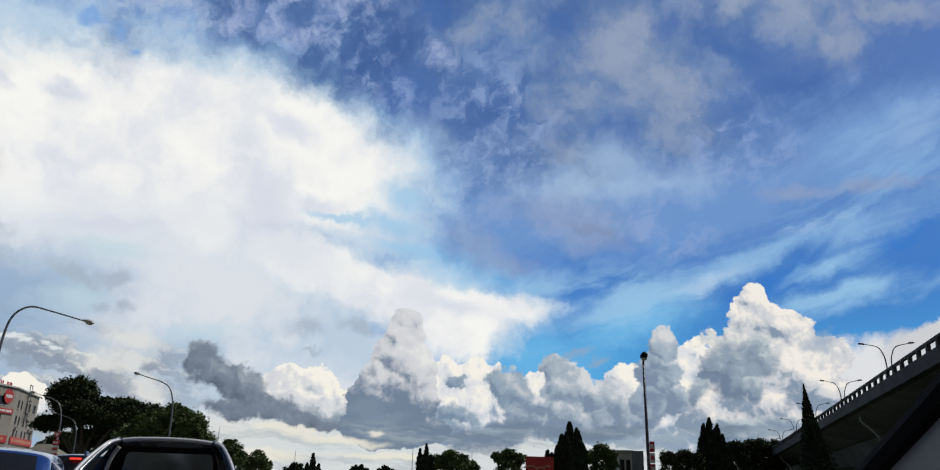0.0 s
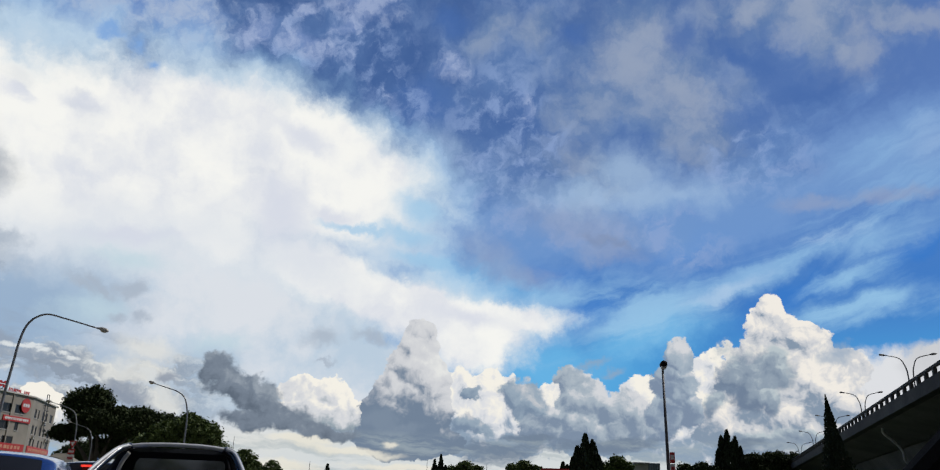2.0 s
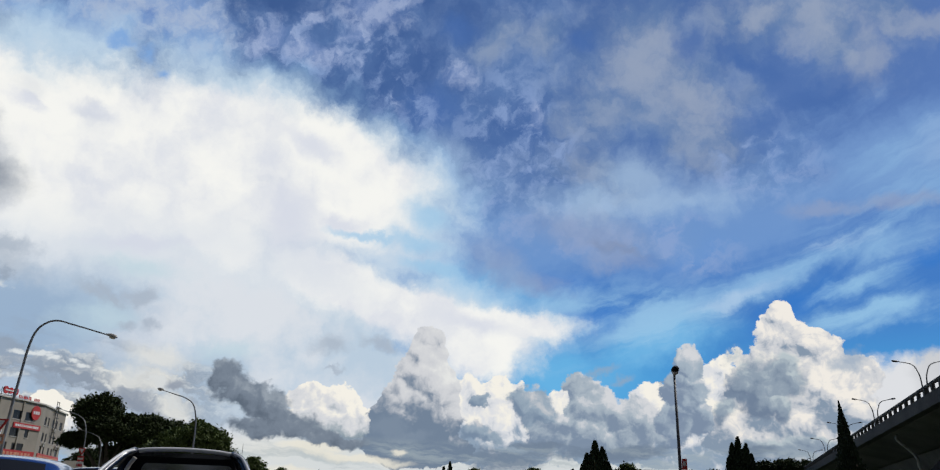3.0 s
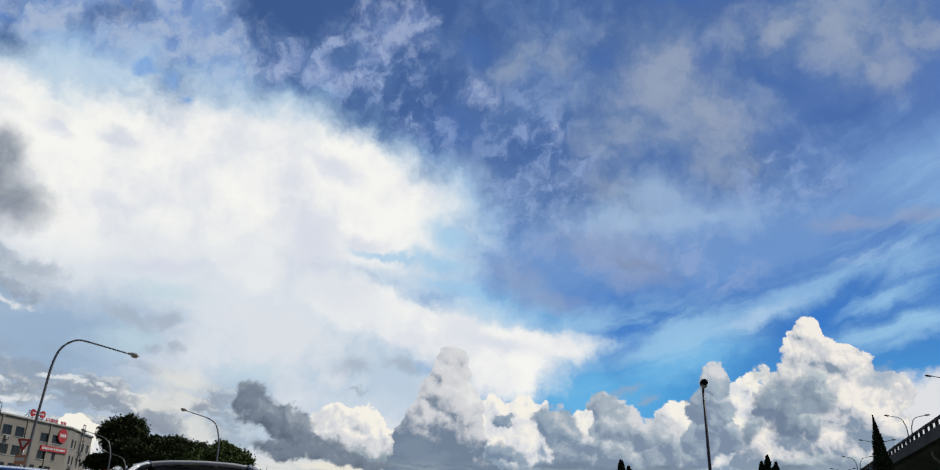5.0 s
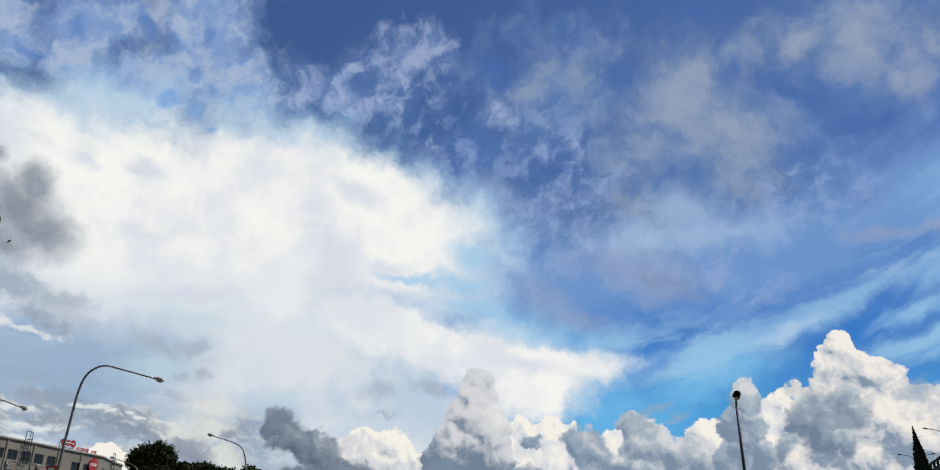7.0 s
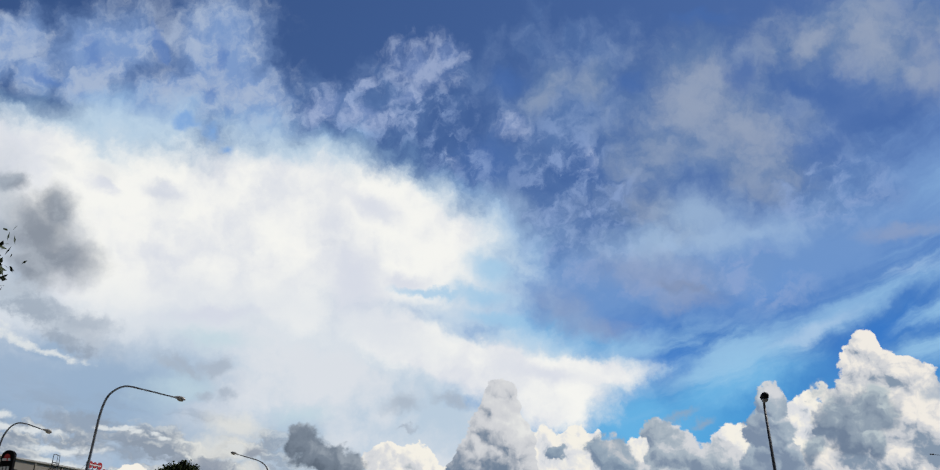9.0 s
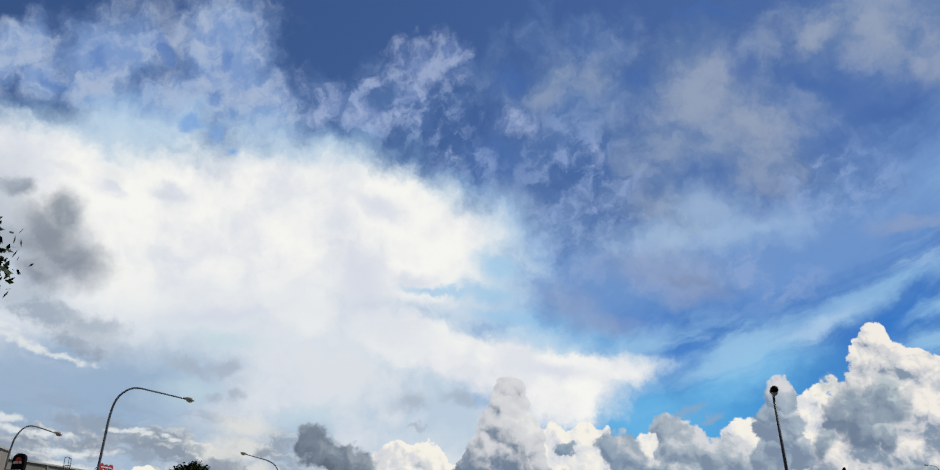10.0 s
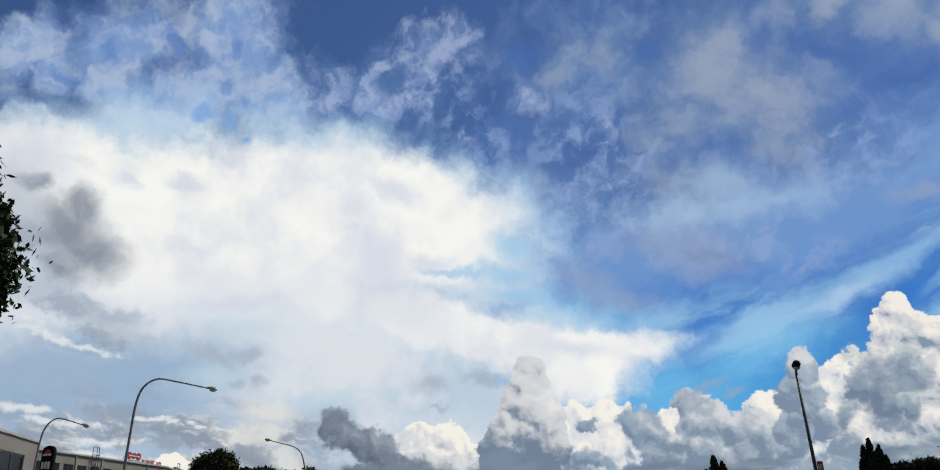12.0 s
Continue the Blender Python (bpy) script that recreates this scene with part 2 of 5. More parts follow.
    # pale haze under the large cloud
    zone = n.union(n.puff(bent, -31.1, 15.7, 15.8, 6.8, 7), n.puff(bent, -17.6, 12.1, 14.1, 6.2, -5), n.puff(bent, -35.0, 10.9, 10.8, 6.5, 0), n.puff(bent, -18.7, 6.3, 10.1, 4.4, 3), n.puff(bent, -9.0, 8.5, 5.6, 3.4, 2), n.puff(bent, -25.8, 8.8, 7.5, 4.3, 3))
    under = n.mix(n.step(n.noise(bent, 0.13, 6.0, 0.55), 0.40, 0.62), (0.511, 0.629, 0.753), (0.730, 0.769, 0.824))
    col = n.mix(n.step(n.add(zone, n.mul(ragged, 0.5)), -0.10, 0.45), col, under)

    # the large bright cloud
    body = n.union(n.puff(bent, -39.0, 24.1, 8.2, 4.2, -5), n.puff(bent, -30.5, 22.7, 13.3, 5.7, 4), n.puff(bent, -20.8, 25.0, 10.5, 4.7, -4), n.puff(bent, -12.3, 24.1, 9.4, 4.2, -20), n.puff(bent, -27.0, 19.6, 16.4, 3.7, 8), n.puff(bent, -13.4, 20.7, 8.3, 3.5, -1),
                   n.puff(bent, -20.4, 18.2, 4.8, 2.6, -43), n.puff(bent, -11.2, 15.0, 7.2, 2.9, -17), n.puff(bent, -4.5, 13.2, 8.5, 2.7, -14), n.puff(bent, -0.5, 11.3, 4.8, 3.2, 5), n.puff(bent, 1.3, 13.2, 6.2, 1.3, -5), n.puff(bent, -37.8, 22.8, 6.5, 4.3, -23))
    thick = n.add(body, n.mul(ragged, n.step(body, 0.0, 0.45, 1.0, 0.15)))
    soft = n.noise(bent, 0.13, 6.0, 0.50)
    white = n.mix(n.step(n.add(soft, n.mul(ragged, 0.25)), 0.34, 0.60), (0.730, 0.761, 0.832), (0.951, 0.951, 0.916))
    white = n.mix(n.step(thick, 0.42, 0.02), white, (0.643, 0.738, 0.824))
    col = n.mix(n.step(thick, -0.16, 0.46), col, white)
    col = patch(col, (0.761, 0.800, 0.849), 0.75, -0.7, 0.8, 0.6, n.puff(bent, -26.5, 16.3, 17.7, 2.5, 7), n.puff(bent, -15.4, 16.5, 6.2, 2.1, -16))
    # grey-lavender hollows in it
    col = patch(col, (0.679, 0.715, 0.816), 0.8, -0.1, 0.9, 0.8, n.puff(bent, -15.7, 19.9, 3.3, 2.7, -70), n.puff(bent, -14.3, 25.3, 3.8, 1.3, -18), n.puff(bent, -30.5, 25.0, 2.3, 0.9, -9), n.puff(bent, -34.5, 24.6, 1.9, 0.6, -8), n.puff(bent, -11.6, 20.2, 2.8, 1.1, 3), n.puff(bent, -25.3, 16.6, 5.3, 0.9, 7), n.puff(bent, -0.9, 13.0, 4.0, 1.0, -8))
    col = patch(col, (0.602, 0.650, 0.730), 0.35, 0.0, 1.0, 2.0, n.puff(near, -34.3, 25.2, 1.6, 0.9, -18), n.puff(near, -30.8, 25.2, 1.3, 0.6, -3), n.puff(near, -37.7, 25.2, 1.8, 0.6, -6), n.puff(near, -30.8, 24.6, 2.1, 1.2, -17))
    # blue holes and slits
    col = patch(col, (0.203, 0.387, 0.730), 0.85, 0.0, 0.9, 1.5, n.puff(near, -29.5, 29.7, 2.0, 0.6, -7), n.puff(near, -27.6, 29.1, 1.3, 1.1, -24), n.puff(near, -26.3, 28.1, 0.8, 0.7, 10))
    col = patch(col, (0.346, 0.588, 0.816), 0.75, -0.35, 0.8, 1.3, n.puff(near, -9.6, 19.0, 3.3, 0.4, -2), n.puff(near, -5.9, 18.8, 2.6, 0.8, -10), n.puff(near, -5.0, 20.8, 2.3, 1.2, -26), n.puff(near, -4.5, 16.9, 2.7, 0.5, -14))

    # bluer air low over the shops, and a greenish tint under the white
    col = patch(col, (0.308, 0.435, 0.608), 0.9, -0.3, 0.7, 0.8, n.puff(bent, -32.9, 11.5, 9.2, 3.6, 0), n.puff(bent, -37.5, 10.8, 8.0, 3.7, -4), n.puff(bent, -35.4, 13.5, 3.8, 1.5, -3))
    col = patch(col, (0.549, 0.700, 0.776), 0.7, 0.0, 1.0, 1.0, n.puff(bent, -18.7, 10.3, 3.7, 1.1, 8), n.puff(bent, -27.6, 11.3, 3.4, 1.6, 4), n.puff(bent, -25.0, 14.8, 4.5, 1.1, 0))

    # a field of small flat-based clouds low over the roofs, each lit on its crown
    band = n.noise(n.place(crisp, (0, 0), -6.0, (2.4, 0.8)), 0.6, 7.0, 0.6)
    tuft = n.place(near, (11, 4), -7.0, (1.9, 0.85))
    crown = n.noise(tuft, 0.55, 7.0, 0.60)
    lean = n.math("SUBTRACT", crown, n.noise(n.vec("ADD", tuft, (0.12, 0.34, 0.0)), 0.55, 7.0, 0.60))
    low = n.mul(n.step(el, 10.5, 8.2), n.step(az, -15.0, -24.0))
    col = n.mix(n.mul(low, 0.55), col, (0.299, 0.419, 0.575))
    shade = n.mix(n.step(n.add(n.mul(lean, 3.2), n.mul(n.math("SUBTRACT", band, 0.5), 1.2)), -0.20, 0.55), (0.282, 0.337, 0.419), (0.700, 0.730, 0.730))
    col = n.mix(n.mul(low, n.step(n.add(crown, n.step(el, 11.0, 5.5, -0.06, 0.08)), 0.46, 0.56)), col, shade)
    grey = n.noise(n.place(crisp, (7, 2), -8.0, (2.8, 0.8)), 0.45, 7.0, 0.62)
    zone = n.mul(n.step(el, 13.0, 8.0), n.step(az, -18.0, -28.0))
    col = n.mix(n.mul(n.mul(zone, n.step(grey, 0.48, 0.64)), 0.6), col, (0.299, 0.366, 0.464))
    col = n.mix(n.mul(n.mul(n.step(el, 5.6, 3.6), 0.85), n.step(az, -24.0, -15.0, 0.25, 1.0)), col, (0.792, 0.784, 0.730))
    wisp = n.add(n.mul(n.math("SUBTRACT", band, 0.5), 1.2), n.mul(n.math("SUBTRACT", n.noise(flat, 1.1, 7.0, 0.62), 0.5), 1.6))
    col = patch(col, (0.299, 0.366, 0.464), 0.8, 0.0, 0.8, 1.5, n.puff(crisp, -37.1, 15.8, 2.6, 1.0, -11), n.puff(crisp, -34.7, 14.0, 2.3, 0.7, -22), n.puff(crisp, -33.0, 9.0, 3.3, 0.8, -5), n.puff(crisp, -29.8, 7.2, 2.7, 0.7, -4), n.puff(crisp, -37.7, 7.6, 2.0, 0.4, -4), n.puff(crisp, -29.4, 7.2, 2.0, 0.5, 0), rough=wisp)
    col = patch(col, (0.761, 0.800, 0.816), 0.9, 0.0, 0.8, 1.5, n.puff(crisp, -37.9, 13.8, 2.2, 0.4, -15), n.puff(crisp, -35.3, 13.1, 2.2, 0.3, -11), n.puff(crisp, -39.5, 14.8, 1.4, 0.3, -16), n.puff(crisp, -38.3, 9.2, 2.7, 0.4, -4), n.puff(crisp, -36.1, 8.4, 2.8, 0.4, -5), n.puff(crisp, -33.8, 7.3, 3.2, 0.4, -3), n.puff(crisp, -30.7, 8.7, 1.7, 0.2, -7),
                n.puff(crisp, -30.3, 8.8, 0.8, 0.2, 1), n.puff(crisp, -28.5, 8.5, 0.6, 0.2, -5), n.puff(crisp, -34.4, 6.4, 2.5, 0.3, -3), n.puff(crisp, -27.9, 8.2, 0.5, 0.2, 2), n.puff(crisp, -29.7, 8.5, 0.6, 0.2, 6), rough=wisp)
    # a warm bright bank beside the far lamps
    col = patch(col, (0.792, 0.792, 0.753), 0.75, -0.2, 0.8, 1.5, n.puff(near, -23.3, 7.7, 2.6, 1.3, -7), n.puff(near, -21.8, 6.1, 1.9, 1.2, 1), n.puff(near, -23.2, 9.2, 2.5, 1.1, -6), n.puff(near, -24.4, 7.8, 2.4, 1.0, -1))

    # heaped clouds: rounded heads lit from the upper right
    knob = n.vec("ADD", crisp, n.vec("SCALE", n.vec("SUBTRACT", n.noise(flat, 0.55, 3.0, 0.5, out=1), (0.5, 0.5, 0.5)), scale=1.3))
    heads = n.billow(knob, 0.50, 3.0, 0.6)
    relief = n.math("SUBTRACT", heads, n.billow(n.vec("ADD", knob, (0.30, 0.45, 0.0)), 0.50, 3.0, 0.6))
    puffs = n.noise(knob, 0.42, 6.0, 0.58)
    swell = n.math("SUBTRACT", puffs, n.noise(n.vec("ADD", knob, (0.45, 0.65, 0.0)), 0.42, 6.0, 0.58))
    fluff = n.noise(flat, 0.9, 8.0, 0.62)
    bulge = n.add(n.mul(n.math("SUBTRACT", heads, 0.62), 0.8), n.mul(n.math("SUBTRACT", fluff, 0.5), 0.7))
    lobes = n.vec("ADD", crisp, n.vec("SCALE", n.vec("SUBTRACT", n.noise(flat, 0.32, 4.0, 0.55, out=1), (0.5, 0.5, 0.5)), scale=1.4))

    def heap(col, group, light, mid, dark, level, gain=1.0, round_=0.45, rough=1.0, lo=-0.02, hi=0.07, el0=0.0, el1=0.0, sink=-0.6):
        """One group of heaped clouds over what is behind it: lit crowns, grey flanks, dark bases."""
        shape, side = group
        t = n.add(shape, n.mul(bulge, rough))
        lit = n.add(n.add(n.mul(relief, 1.3 * gain), n.mul(swell, 1.9 * gain)), n.add(level, n.mul(side, round_)))
        lit = n.add(lit, n.mul(n.math("SUBTRACT", puffs, 0.5), 0.9 * gain))
        if el1 > el0:
            lit = n.add(lit, n.step(el, el0, el1, sink, 0.1))
        shade = n.mix(n.step(lit, 0.45, 0.95), n.mix(n.step(lit, -0.1, 0.5), dark, mid), light)
        return n.mix(n.step(t, lo, hi), col, shade)

    cream = (0.942, 0.908, 0.824)
    # far bright banks
    group = n.balls((lobes, -12.8, 7.3, 1.9, 1.0, 6), (lobes, -10.9, 7.3, 1.8, 1.0, -2), (lobes, -12.2, 5.9, 2.7, 1.2, 2), (lobes, -9.3, 6.0, 2.3, 1.2, 2))
    col = heap(col, group, cream, (0.693, 0.708, 0.738), (0.295, 0.366, 0.424), 0.6, 0.9, 0.35, el0=4.0, el1=7.0, sink=-0.5)
    group = n.balls((lobes, -1.4, 7.5, 2.0, 1.9, -85), (lobes, 0.8, 7.7, 1.9, 1.8, 2), (lobes, -0.2, 5.4, 3.5, 2.3, 1), (lobes, 3.2, 5.5, 3.0, 2.3, 2), (lobes, 5.4, 7.2, 1.7, 1.4, 3), (lobes, 11.8, 7.2, 1.9, 1.8, 26), (lobes, 16.0, 8.8, 2.0, 1.7, -5),
                    (lobes, 15.0, 6.6, 2.9, 2.2, 5), (lobes, 11.3, 5.0, 3.7, 1.8, 1), (lobes, 15.3, 4.6, 3.2, 1.6, 1), (lobes, 7.9, 5.1, 3.8, 1.7, 1))
    col = heap(col, group, cream, (0.746, 0.761, 0.792), (0.277, 0.366, 0.481), 0.55, 1.0, 0.35, el0=3.5, el1=7.5, sink=-0.5)
    group = n.balls((lobes, -29.5, 5.6, 0.9, 0.8, -37), (lobes, -28.6, 5.0, 1.0, 0.9, -35), (lobes, -30.1, 4.8, 1.0, 0.8, -7))
    col = heap(col, group, cream, (0.738, 0.753, 0.784), (0.419, 0.452, 0.499), 0.75, 0.8, 0.3)
    # a pale smooth cloud behind the flyover
    col = patch(col, n.mix(n.step(soft, 0.38, 0.6), (0.622, 0.636, 0.664), (0.753, 0.769, 0.800)), 1.0, -0.05, 0.40, 0.8, n.puff(near, 25.8, 7.0, 4.0, 3.4, 13), n.puff(near, 28.8, 8.8, 3.9, 1.9, 15), n.puff(near, 31.0, 10.2, 2.1, 0.8, 19))
    # the great heap
    group = n.balls((lobes, 23.3, 7.5, 2.6, 2.3, 15), (lobes, 18.5, 5.6, 3.7, 2.0, 1), (lobes, 21.6, 5.9, 3.0, 2.1, 4), (lobes, 24.6, 9.0, 1.9, 1.3, 18), (lobes, 19.6, 9.2, 2.9, 2.4, 5), (lobes, 22.9, 10.7, 1.6, 1.4, 73), (lobes, 20.8, 11.4, 2.1, 1.8, 5), (lobes, 20.6, 12.9, 1.4, 1.0, 83), (lobes, 21.5, 8.7, 2.7, 2.4, 11))
    col = heap(col, group, (0.908, 0.865, 0.800), (0.650, 0.664, 0.693), (0.244, 0.318, 0.419), 0.48, 1.2, 0.38, el0=3.0, el1=9.0, sink=-0.5)
    # grey flanks before it, the tall grey column, and the grey banks
    group = n.balls((near, 18.4, 9.0, 2.0, 1.7, 75), (near, 20.2, 9.2, 1.6, 1.5, 58), (near, 19.3, 7.6, 1.6, 1.0, 1), (near, 16.5, 7.0, 1.1, 0.7, 22), (near, 20.4, 7.0, 0.9, 0.6, 81), (near, 19.2, 4.6, 2.9, 0.8, 8), (near, 21.6, 5.0, 2.3, 0.5, 5))
    col = heap(col, group, (0.493, 0.568, 0.608), (0.286, 0.356, 0.441), (0.169, 0.229, 0.327), 0.40, 0.8, 0.40, 1.5, -0.20, 0.50)
    group = n.balls((near, 14.2, 10.2, 1.2, 1.0, 83), (near, 13.9, 8.3, 1.9, 1.3, 85), (near, 13.2, 6.2, 1.7, 1.3, 4), (near, 14.6, 6.6, 1.2, 1.1, 79), (near, 13.1, 8.3, 1.3, 0.9, 85))
    col = heap(col, group, (0.679, 0.693, 0.723), (0.376, 0.458, 0.543), (0.210, 0.277, 0.387), 0.42, 0.8, 0.45, 1.0, -0.06, 0.14, 6.0, 12.0, -0.35)
    group = n.balls((near, 6.7, 8.7, 1.3, 1.0, 2), (near, 7.3, 7.4, 2.0, 1.5, 2), (near, 9.6, 6.5, 2.2, 1.5, 2), (near, 6.2, 5.5, 2.6, 1.5, 1), (near, 8.7, 5.1, 3.4, 1.2, 1), (near, 4.3, 5.9, 1.3, 1.1, 3))
    col = heap(col, group, (0.679, 0.693, 0.723), (0.397, 0.470, 0.543), (0.214, 0.282, 0.387), 0.45, 0.9, 0.4, 1.1, -0.06, 0.14, 3.5, 8.0, -0.5)
    group = n.balls((near, 2.8, 7.6, 1.5, 1.1, 2), (near, 3.7, 7.0, 1.0, 1.0, 13), (near, -0.7, 7.5, 0.9, 0.4, 1), (near, -0.9, 5.6, 1.2, 0.8, 1), (near, -0.0, 5.2, 0.9, 0.6, 1))
    col = heap(col, group, (0.602, 0.615, 0.643), (0.322, 0.408, 0.499), (0.196, 0.269, 0.376), 0.36, 0.8, 0.35, 1.2, -0.10, 0.25)
    col = patch(col, (0.295, 0.397, 0.530), 0.7, -0.1, 0.9, 1.5, n.puff(near, 8.0, 9.8, 1.7, 0.4, 15), n.puff(near, 9.5, 9.2, 1.0, 0.4, 0), n.puff(near, 24.3, 10.0, 1.5, 0.7, 19))
    # the tower
    group = n.balls((crisp, -5.1, 4.2, 3.9, 1.4, 2), (crisp, -6.7, 6.1, 1.9, 1.6, -2), (crisp, -6.0, 7.3, 2.0, 1.8, 14), (crisp, -3.7, 6.1, 2.0, 1.9, -81), (crisp, -4.8, 9.1, 2.0, 1.8, 7), (crisp, -3.5, 8.1, 2.1, 1.4, -87), (crisp, -4.6, 10.6, 1.6, 1.4, -84), (crisp, -4.5, 11.8, 1.1, 1.0, -9), (crisp, -3.0, 4.3, 1.5, 1.2, 0))
    col = heap(col, group, (0.816, 0.824, 0.808), (0.657, 0.671, 0.700), (0.175, 0.236, 0.327), 0.30, 0.6, 0.42, 0.75, -0.01, 0.05, 3.4, 9.5, -0.7)
    col = patch(col, (0.214, 0.277, 0.366), 0.8, 0.0, 0.8, 1.6, n.puff(near, -7.3, 5.6, 1.5, 0.9, -8), n.puff(near, -5.4, 5.2, 2.1, 0.6, 7))

    # flat grey bases and the bright strip under them
    shelf = n.noise(n.place(crisp, (31, 9), -2.0, (3.0, 0.7)), 0.6, 6.0, 0.6)
    lay = n.math("SUBTRACT", shelf, 0.5)
    col = patch(col, (0.175, 0.233, 0.318), 0.9, 0.0, 0.6, 2.4, n.puff(crisp, -5.3, 3.3, 3.8, 0.5, -3), n.puff(crisp, -10.8, 4.5, 4.6, 0.5, -4), n.puff(crisp, 1.1, 3.6, 4.7, 1.0, 3), n.puff(crisp, 8.7, 4.2, 5.5, 0.7, 5), n.puff(crisp, 3.2, 4.6, 2.6, 0.4, 1), n.puff(crisp, 17.7, 4.4, 2.4, 0.4, 8), rough=lay)
    strip = n.noise(n.place(crisp, (3, 1), -3.0, (4.0, 0.55)), 0.62, 7.0, 0.6)
    col = n.mix(n.mul(n.mul(n.step(el, 5.0, 4.0), n.step(strip, 0.47, 0.62)), 0.55), col, (0.397, 0.464, 0.493))
    col = patch(col, (0.841, 0.808, 0.700), 0.85, 0.0, 0.7, 1.8, n.puff(crisp, -9.1, 3.3, 4.6, 0.4, -4), n.puff(crisp, -12.4, 4.0, 2.9, 0.4, -4), n.puff(crisp, -5.7, 2.3, 5.0, 0.3, -1), n.puff(crisp, -13.9, 2.1, 3.2, 0.6, -2), n.puff(crisp, -6.2, 3.9, 0.9, 0.4, 1), rough=lay)

    # dark scud
    group = n.balls((near, -18.6, 8.3, 1.6, 1.3, -32), (near, -17.3, 7.4, 2.4, 1.3, -13), (near, -16.0, 6.8, 2.4, 1.4, -20), (near, -14.4, 5.6, 2.7, 1.0, -8), (near, -16.0, 5.2, 2.5, 0.9, -3), (near, -11.7, 4.7, 3.7, 0.6, -6))
    col = heap(col, group, (0.327, 0.376, 0.435), (0.192, 0.236, 0.299), (0.117, 0.150, 0.199), 0.42, 0.7, 0.35, 1.2, 0.0, 0.42)
    col = patch(col, n.mix(n.step(edge, 0.38, 0.64), (0.217, 0.256, 0.318), (0.356, 0.403, 0.470)), 0.92, -0.25, 0.75, 1.1, n.puff(near, -37.8, 20.6, 3.0, 2.4, -24), n.puff(near, -36.4, 19.4, 3.4, 2.0, -10), n.puff(near, -37.5, 18.3, 2.0, 1.6, 4), n.puff(near, -37.2, 22.1, 2.0, 1.7, -80), n.puff(near, -40.0, 23.4, 1.5, 0.8, -6), n.puff(near, -39.7, 20.1, 1.8, 1.3, 7))
    col = patch(col, (0.408, 0.475, 0.562), 0.65, -0.4, 1.0, 1.6, n.puff(near, -39.1, 16.7, 3.6, 1.1, -10), n.puff(near, -34.4, 14.8, 3.5, 1.1, -22), n.puff(near, -41.1, 22.2, 3.4, 2.1, -80), n.puff(near, -36.8, 16.0, 2.6, 1.0, -6))
    col = patch(col, (0.282, 0.327, 0.408), 0.85, -0.05, 0.7, 1.2, n.puff(near, -24.0, 6.1, 1.4, 0.6, -23), n.puff(near, -21.7, 7.6, 1.0, 0.6, 14), n.puff(near, -24.2, 6.4, 1.8, 0.7, -22), n.puff(near, -21.8, 7.5, 1.0, 0.6, 1))
    col = patch(col, (0.408, 0.475, 0.568), 0.75, -0.3, 0.85, 1.5, n.puff(near, -27.5, 13.3, 1.4, 0.5, -32), n.puff(near, -26.5, 12.7, 0.7, 0.4, -26), n.puff(near, -25.0, 13.2, 1.0, 0.6, 14), n.puff(near, -24.1, 11.3, 0.8, 0.5, 3), n.puff(near, -25.6, 10.9, 0.5, 0.4, -1), n.puff(near, -11.7, 11.1, 1.5, 0.8, 11), n.puff(near, -8.2, 11.3, 1.6, 0.5, -20), n.puff(near, -11.4, 9.3, 0.8, 0.2, 2),
                n.puff(near, -35.7, 16.2, 1.5, 0.4, -22), n.puff(near, -33.7, 15.3, 2.2, 0.7, -2), n.puff(near, -28.1, 13.1, 1.6, 0.5, -29), n.puff(near, -25.1, 12.8, 0.7, 0.6, 2))

    # unseen dark overcast added at the camera's back, to dim the faces turned this way
    gloom = n.mix(n.step(n.noise(deck, 0.8, 5.0), 0.35, 0.65), (0.065, 0.075, 0.095), (0.14, 0.155, 0.18))
    col = n.mix(n.step(y, 0.30, -0.30), col, gloom)
    n.tree.links.new(n.raw("Background", {"Color": col, "Strength": 0.96}).outputs[0], n.raw("OutputWorld").inputs[0])


SKY_TINT = (0.044, 0.057, 0.080)
build_sky()

sun_data = bpy.data.lights.new("sun", "SUN")
sun_data.energy, sun_data.angle, sun_data.color = 2.6, radians(3), (1.0, 0.96, 0.90)
sun = new("sun", sun_data)
sun.matrix_world = look((0, 0, 300), (-math.sin(radians(SUN_AZ)) * math.cos(radians(SUN_EL)), -math.cos(radians(SUN_AZ)) * math.cos(radians(SUN_EL)), 300 - math.sin(radians(SUN_EL))))


